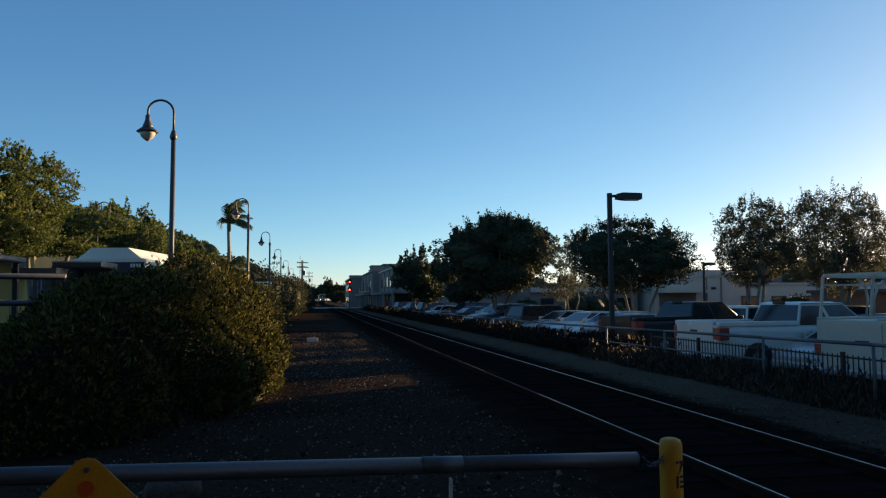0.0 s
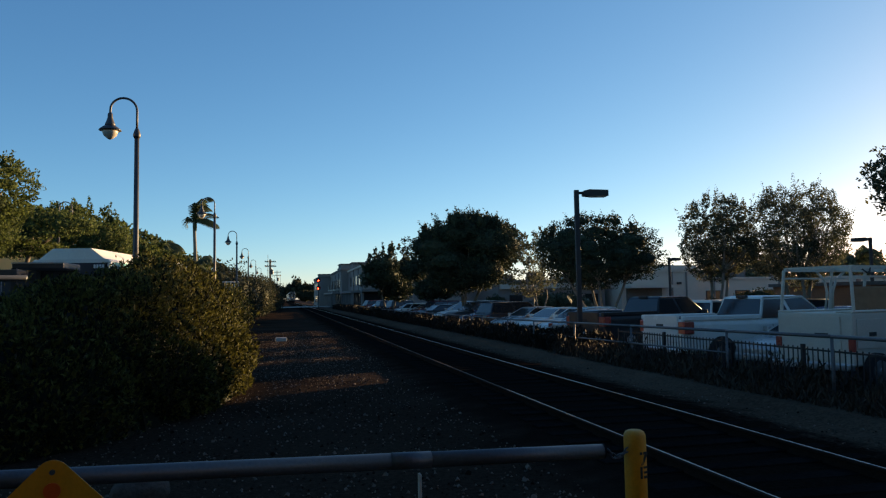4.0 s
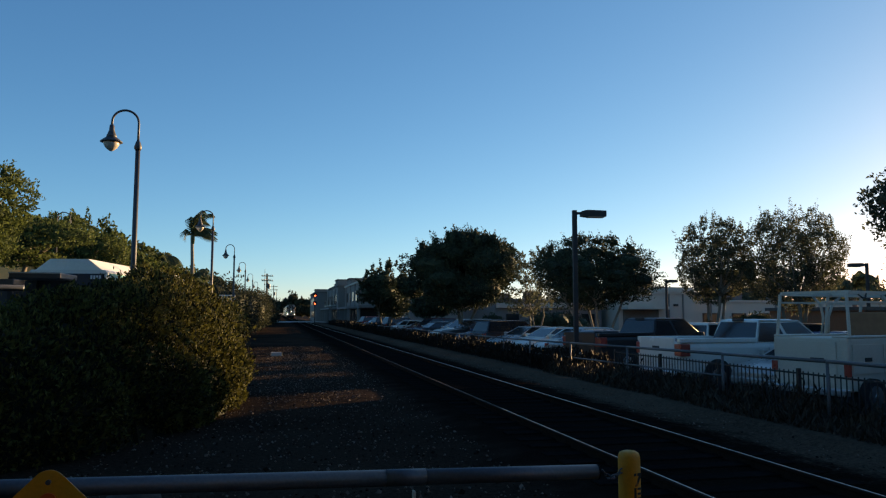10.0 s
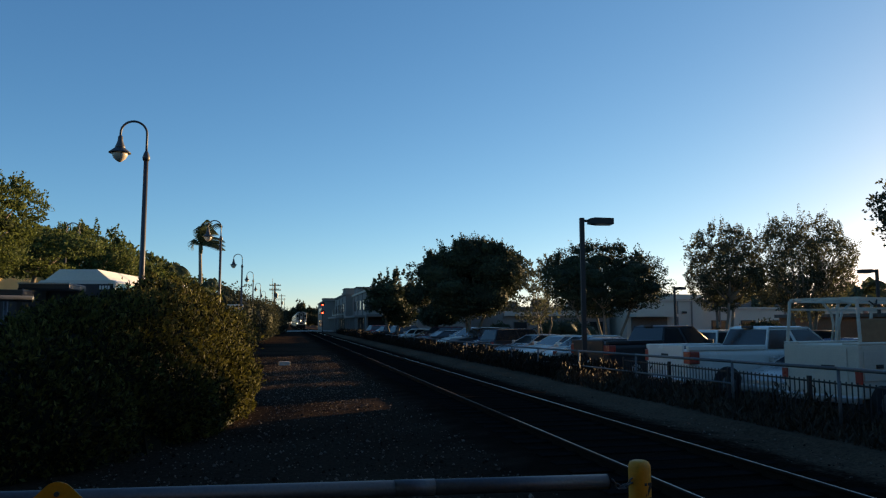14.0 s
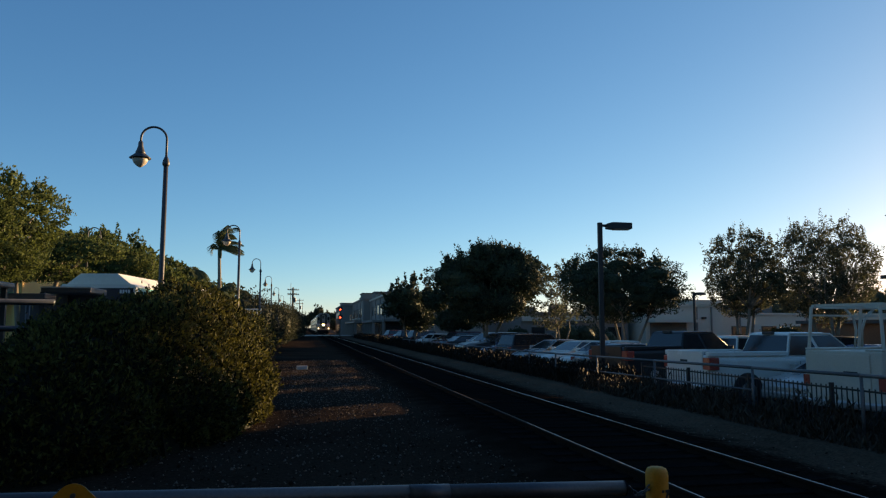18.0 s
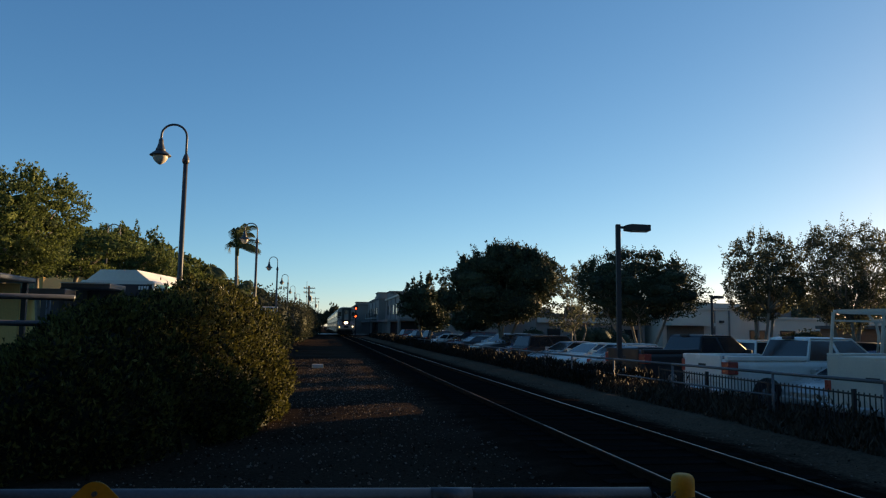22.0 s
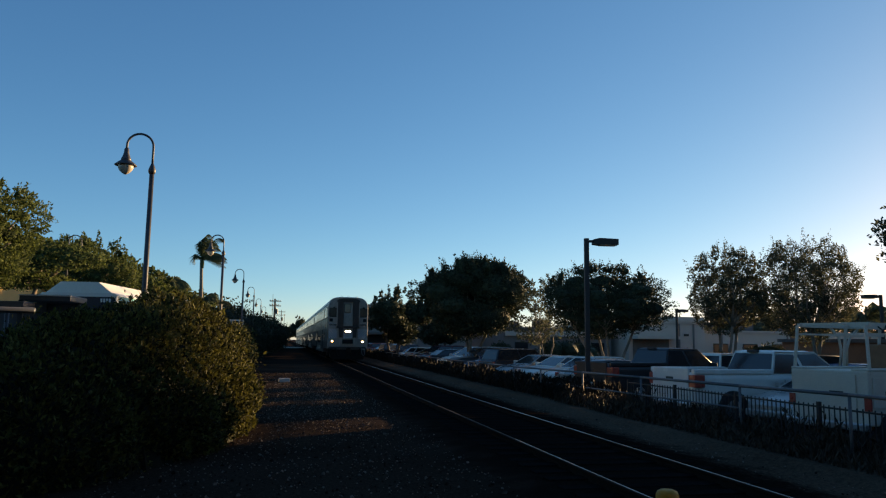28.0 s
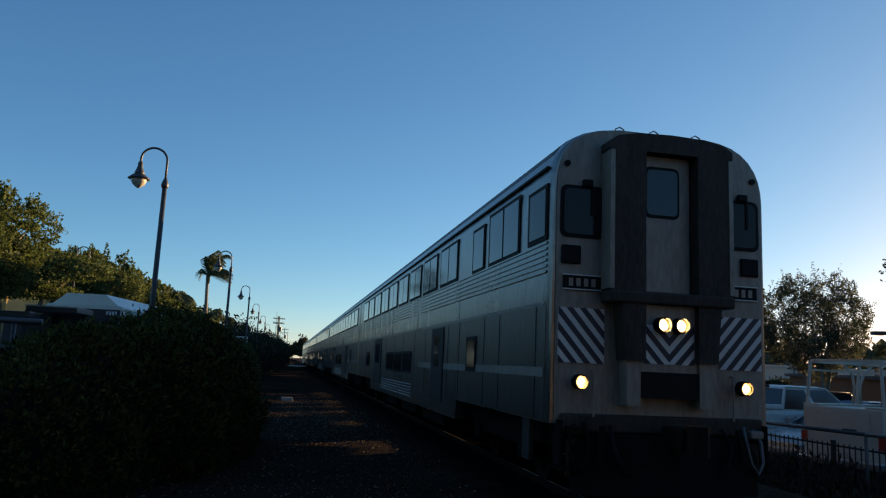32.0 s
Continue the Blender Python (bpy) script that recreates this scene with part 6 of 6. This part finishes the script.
            part("pane", box(-23.9 + 4.6 * k, -22.1 + 4.6 * k, -8.96, -8.93, z + 0.1, z + 1.5), M_WINDOW, w)
    # added out of view on the right to block low light
    b = thing("unseen_lot_building", pose(0, 0, 0), "unseen low stucco building added beyond the car park", "building")
    part("wall", box(48, 70, -30, 30, lot, 4.0), M_STUCCO, b)
    part("roof", box(47.8, 70.2, -30.2, 30.2, 4.0, 4.2), M_ROOF, b)
    for k in range(12):
        window_w(b, -27 + 4.6 * k, -25 + 4.6 * k, 0.8, 2.3, 48)
    b = thing("apartment_building", pose(0, 0, 0), "pale grey three-storey apartment block along the line", "building")
    part("wall", box(8.4, 30, 172, 200, 0, 6.6), M_GREYSTUCCO, b)
    part("wall", box(11.0, 32, 140, 172, 0, 7.0), M_GREYSTUCCO, b)
    part("wall", box(12.3, 30, 116, 140, 0, 6.6), M_GREYSTUCCO, b)
    part("roof", box(8.2, 30, 171.8, 200, 6.6, 6.8), M_ROOF, b)
    part("parapet", box(10.8, 32, 139.8, 172, 7.0, 7.3), M_GREYSTUCCO, b)
    part("parapet", box(12.1, 30, 115.8, 140, 6.6, 6.9), M_STUCCO, b)
    part("stair_tower", box(13.5, 16, 118, 122, 6.9, 7.8), M_GREYSTUCCO, b)
    # black panel puts the shaded garage opening onto the wall
    part("garage_shade", box(12.6, 17.5, 115.85, 116.1, 0, 2.6), M_FRAME, b)
    part("canopy", box(12.2, 19, 114, 116, 2.7, 3.1), M_ROOF, b)
    for i in range(4):
        window(b, 13 + 2.4 * i, 14.3 + 2.4 * i, 3.9, 5.6, 116)
    for y0, n, x in ((118, 4, 12.3), (143, 5, 11.0), (174, 4, 8.4)):
        for i in range(n):
            for z in (0.8, 3.8):
                window_w(b, y0 + 5.2 * i, y0 + 5.2 * i + 2, z, z + 1.7, x)
    # stepped roofline, stair towers and the recessed ground floor, its shade as black panels
    for x0, x1, y0, y1, z0, z1 in ((12.2, 15.0, 124, 128, 6.6, 7.5), (12.4, 17.0, 132, 138, 6.6, 8.0), (11.2, 14.0, 144, 150, 7.0, 8.3), (12.0, 15.0, 158, 163, 7.0, 8.0), (8.6, 12.0, 176, 182, 6.6, 7.4)):
        part("stair_tower", box(x0, x1, y0, y1, z0, z1, 0.05), M_GREYSTUCCO, b)
        part("tower_cap", box(x0 - 0.15, x1 + 0.15, y0 - 0.15, y1 + 0.15, z1, z1 + 0.15), M_ROOF, b)
    for y0, y1, x in ((118.5, 138.5, 12.3), (141.5, 170.5, 11.0)):
        part("arcade_shade", box(x - 0.06, x + 0.02, y0, y1, 0.1, 2.5), M_FRAME, b, "black panel put in for the shaded open ground floor")
        part("arcade_slab", box(x - 1.6, x, y0 - 0.5, y1 + 0.5, 2.6, 2.95), M_GREYSTUCCO, b)
        for k in range(5):
            yk = y0 + (y1 - y0) * k / 4
            part("arcade_pillar", box(x - 1.5, x - 1.1, yk - 0.25, yk + 0.25, 0, 2.6), M_GREYSTUCCO, b)
    for y in (121, 129, 136, 147, 156, 166):
        part("downpipe", box(10.9 if y > 140 else 12.2, 11.0 if y > 140 else 12.3, y, y + 0.12, 3.0, 6.6), M_ROOF, b)
    for i in range(3):
        bl = part("balcony", box(10.0, 11.0, 145 + 8 * i, 149 + 8 * i, 3.3, 3.5), M_STUCCO, b)
        part("railing", box(10.0, 10.08, 145 + 8 * i, 149 + 8 * i, 3.5, 4.5), M_DARKPOLE, bl)
    # station side
    b = thing("station_building", pose(0, 0, 0), "tan stucco building with green window frames", "building")
    part("wall", box(-21.5, -11.65, 34, 44, 0, 4.6), M_TAN, b)
    part("roof", box(-21.9, -11.25, 33.6, 44.4, 4.6, 4.85), M_ROOF, b)
    for x in (-20.4, -18.2, -16.1, -14.2, -12.75):
        window(b, x, x + 0.8, 3.15, 4.2, 34, frame_m=M_GREENFRAME)
    # columns added so that their sides towards the track catch sun
    for x in (-11.75, -13.2, -15.2, -17.2, -19.3, -21.4):
        part("added_pilaster", box(x - 0.18, x + 0.18, 33.45, 34.0, 0, 4.6, 0.02), M_TAN, b)
        part("added_pilaster_cap", box(x - 0.24, x + 0.24, 33.4, 34.0, 4.3, 4.5, 0.02), M_STUCCO, b)
    part("awning", box(-21.5, -11.6, 32.9, 33.98, 2.75, 2.9), M_STUCCO, b, "pale flat awning")
    b = thing("platform_shelter", pose(0, 0, 0), "low shelter with a flat grey roof on the platform", "shelter")
    part("roof", box(-8.9, -6.45, 15.2, 18.2, 2.62, 2.74, 0.03), M_GALV, b)
    for x, y in ((-8.4, 15.4), (-6.6, 15.4), (-8.4, 18), (-6.6, 18)):
        part("post", box(x - 0.05, x + 0.05, y - 0.05, y + 0.05, 0.15, 2.64), M_DARKPOLE, b)
    part("panel", box(-8.3, -6.7, 17.95, 18.0, 0.9, 2.6), M_TAN, b)
    s = thing("bus_shelter", pose(0, 0, 0), "dark flat-roofed bus shelter on the platform", "shelter")
    part("roof", box(-7.35, -6.02, 22.6, 24.4, 2.72, 2.9, 0.03), M_LAMP, s)
    part("lower_roof", box(-8.6, -6.9, 21.6, 22.55, 2.5, 2.66, 0.03), M_LAMP, s)
    part("back_wall", box(-8.4, -6.3, 24.2, 24.26, 0.2, 2.72), M_NAVY, s)
    part("fascia_edge", box(-7.36, -6.01, 22.57, 22.6, 2.86, 2.89), M_PALESTRIP, s)
    for x, y in ((-8.4, 22.1), (-7.15, 22.2), (-7.1, 24.1), (-6.2, 24.1)):
            part("post", box(x - 0.06, x + 0.06, y - 0.06, y + 0.06, 0.15, 2.5 if y < 22.5 and x < -8 else 2.72), M_DARKPOLE, s)
    p = tagged(part("platform", box(-30, -4.9, 13, 100, -0.1, 0.15), M_CONC), "pale concrete station platform and pavement", "platform", kind="structure")
    t = thing("handrail", pose(0, 0, 0), "pale grey pipe handrail beside the platform ramp", "handrail")
    for z in (2.12, 1.72):
        part("rail", cyl((-9.5, 12.2, z + 0.05), (-3.7, 12.0, z), 0.045, seg=12), M_GALV, t, smooth=True)
    for x in (-9, -7, -5.6, -4.1):
        part("post", cyl((x, 12.1, 0), (x, 12.1, 2.14), 0.03, seg=10), M_GALV, t, smooth=True)
    t = thing("ramp_railing", pose(0, 0, 0), "white steel ramp railing beyond the shrub", "railing")
    for z in (2.4, 2.9):
        part("rail", box(-3.8, -2.75, 49.97, 50.03, z, z + 0.07), M_WHITEPAINT, t)
    for i in range(5):
        part("post", box(-3.8 + 0.25 * i, -3.74 + 0.25 * i, 49.96, 50.04, 0.0, 2.97), M_WHITEPAINT, t)
    t = thing("platform_railing", pose(0, 0, 0), "white steel railing before the station building", "railing")
    for z in (2.9, 2.5):
        part("rail", box(-17, -10.5, 27.98, 28.02, z, z + 0.05), M_WHITEPAINT, t)
    for i in range(14):
        part("baluster", box(-17 + 0.5 * i - 0.02, -17 + 0.5 * i + 0.02, 27.985, 28.015, 0.15, 2.93), M_WHITEPAINT, t)


def build_far():
    s = thing("railway_signal", pose(6.7, 140, 0), "tall railway signal with two red lights lit", "signal")
    part("mast", cyl((0, 0, 0), (0, 0, 5.6), 0.09, seg=10), M_DARKPOLE, s)
    for z in (5.1, 3.6):
        h = part("target", cyl((0, -0.2, z + 0.15), (0, -0.26, z + 0.15), 0.42, seg=22), M_BLACKPAINT, s)
        part("lamp", cyl((0, -0.28, z), (0, -0.33, z), 0.12, seg=16), M_REDGLOW, h)
        part("hood", cyl((0, -0.26, z + 0.28), (0, -0.6, z + 0.26), 0.12, seg=10), M_BLACKPAINT, h)
    for x, y, h in ((-2.3, 160, 10.2), (-2.9, 185, 11.5), (-1.4, 230, 10.5)):
        p = thing("utility_pole", pose(x, y, 0), "brown timber utility pole with crossarms", "utility pole", "utility poles")
        part("pole", cyl((0, 0, 0), (0, 0, h), 0.16, 0.11, 10), M_BARK, p)
        for z in (h - 0.6, h - 1.6):
            a = part("crossarm", box(-1.2, 1.2, -0.06, 0.06, z, z + 0.14), M_BARK, p)
            for k in (-1.05, -0.5, 0.5, 1.05):
                part("insulator", cyl((k, 0, z + 0.14), (k, 0, z + 0.34), 0.05, seg=8), M_LAMP, a)
        part("transformer", cyl((0.35, 0, h - 3.2), (0.35, 0, h - 2.2), 0.25, seg=14), M_GALV, p)
    for x, y, h in ((-2.85, 160, 11.2), (-0.35, 165, 7.2)):
        p = thing("antenna_mast", pose(x, y, 0), "thin dark steel mast among the utility poles", "mast", "thin masts")
        part("mast", cyl((0, 0, 0), (0, 0, h), 0.09, 0.035, 8), M_DARKPOLE, p)
        part("collar", cyl((0, 0, h * 0.7), (0, 0, h * 0.7 + 0.2), 0.12, seg=8), M_DARKPOLE, p)
    g = thing("crossing_mast", pose(-0.1, 148, 0), "white crossing post beside the road", "post")
    part("mast", cyl((0, 0, 0), (0, 0, 2.0), 0.09, seg=10), M_WHITEPAINT, g)


build_ground()
build_track()
build_crossing()
build_buildings()
build_lamps()
build_fence()
build_barrier()
build_bollard()
build_sign()
build_rock()
build_post_sign()
build_train()
build_vehicles()
build_bus()
build_far()
build_hedge()
build_trees()
build_palms()
stones()
weeds("dry_weeds", "dark dry weeds along the fence", M_LEAFDRY, [(7.5, 9.7, 4, 21, -0.04)], 34000, 0.16, 0.62, 3)
weeds("tall_weeds", "tall dry weeds before the parked cars, shade put into their colour", M_WEEDSHADE, [(7.75, 9.6, 20, 62, -0.08)], 46000, 0.18, 0.72, 6, dense=True)
weeds("far_weeds", "dry weeds along the far fence, shade put into their colour", M_WEEDSHADE, [(7.9, 9.5, 62, 120, -0.1)], 11000, 0.4, 0.9, 5, dense=True)
weeds("path_grass", "sparse dry grass on the gravel", M_LEAFDRY, [(-1.6, 2.0, 8, 40, 0.0)], 2500, 0.06, 0.05, 4)


def build_ties():
    t = thing("track_bed", pose(0, 0, 0), "dark timber sleepers set in ballast under the rails", "sleepers", kind="structure")
    me = None
    for i in range(240):
        y = -6 + 0.52 * i
        if me is None:
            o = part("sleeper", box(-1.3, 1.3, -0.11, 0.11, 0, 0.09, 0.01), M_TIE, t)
            me = o.data
        else:
            o = new("sleeper", me)
            o.parent = t
        o.matrix_basis = pose(4.45 + random.uniform(-.03, .03), y, -0.015 + random.uniform(-.01, .01), 0, 0, random.uniform(-.6, .6))


build_ties()


# ---- what moves ----
def train_y(t):
    """Where the nose of the train stands along the track."""
    rows = [(0.0, 388.0), (15.0, 210.0), (23.0, 115.0), (28.0, 55.7), (30.0, 31.95), (32.0, 8.92)]
    for (a, p), (b, q) in zip(rows, rows[1:]):
        if t <= b:
            return p + (q - p) * (t - a) / (b - a)
    return rows[-1][1]


def motions():
    for ob, off in TRAIN:
        walk(ob, [(t, pose(4.49, train_y(t) + off, 0.18)) for t in [i * 1.0 for i in range(33)]])
    for ob, yc in WHEELS:
        rows = [(0.0, pose(0, yc, 0.46)), (26.0, pose(0, yc, 0.46))]
        y0 = train_y(26.0)
        t = 26.0
        while t < 31.99:
            t = min(32.0, t + 1 / 30)
            rows.append((t, pose(0, yc, 0.46, math.degrees((y0 - train_y(t)) / 0.46) % 360)))
        walk(ob, rows)
    for ob, m, ph in FRONDS:
        walk(ob, [(t, m @ pose(0, 0, 0, 4 * math.sin(t * 2.3 + ph), 5 * math.sin(t * 1.7 + ph * 2), 6 * math.sin(t * 1.3 + ph))) for t in [i * 0.5 for i in range(65)]])


motions()
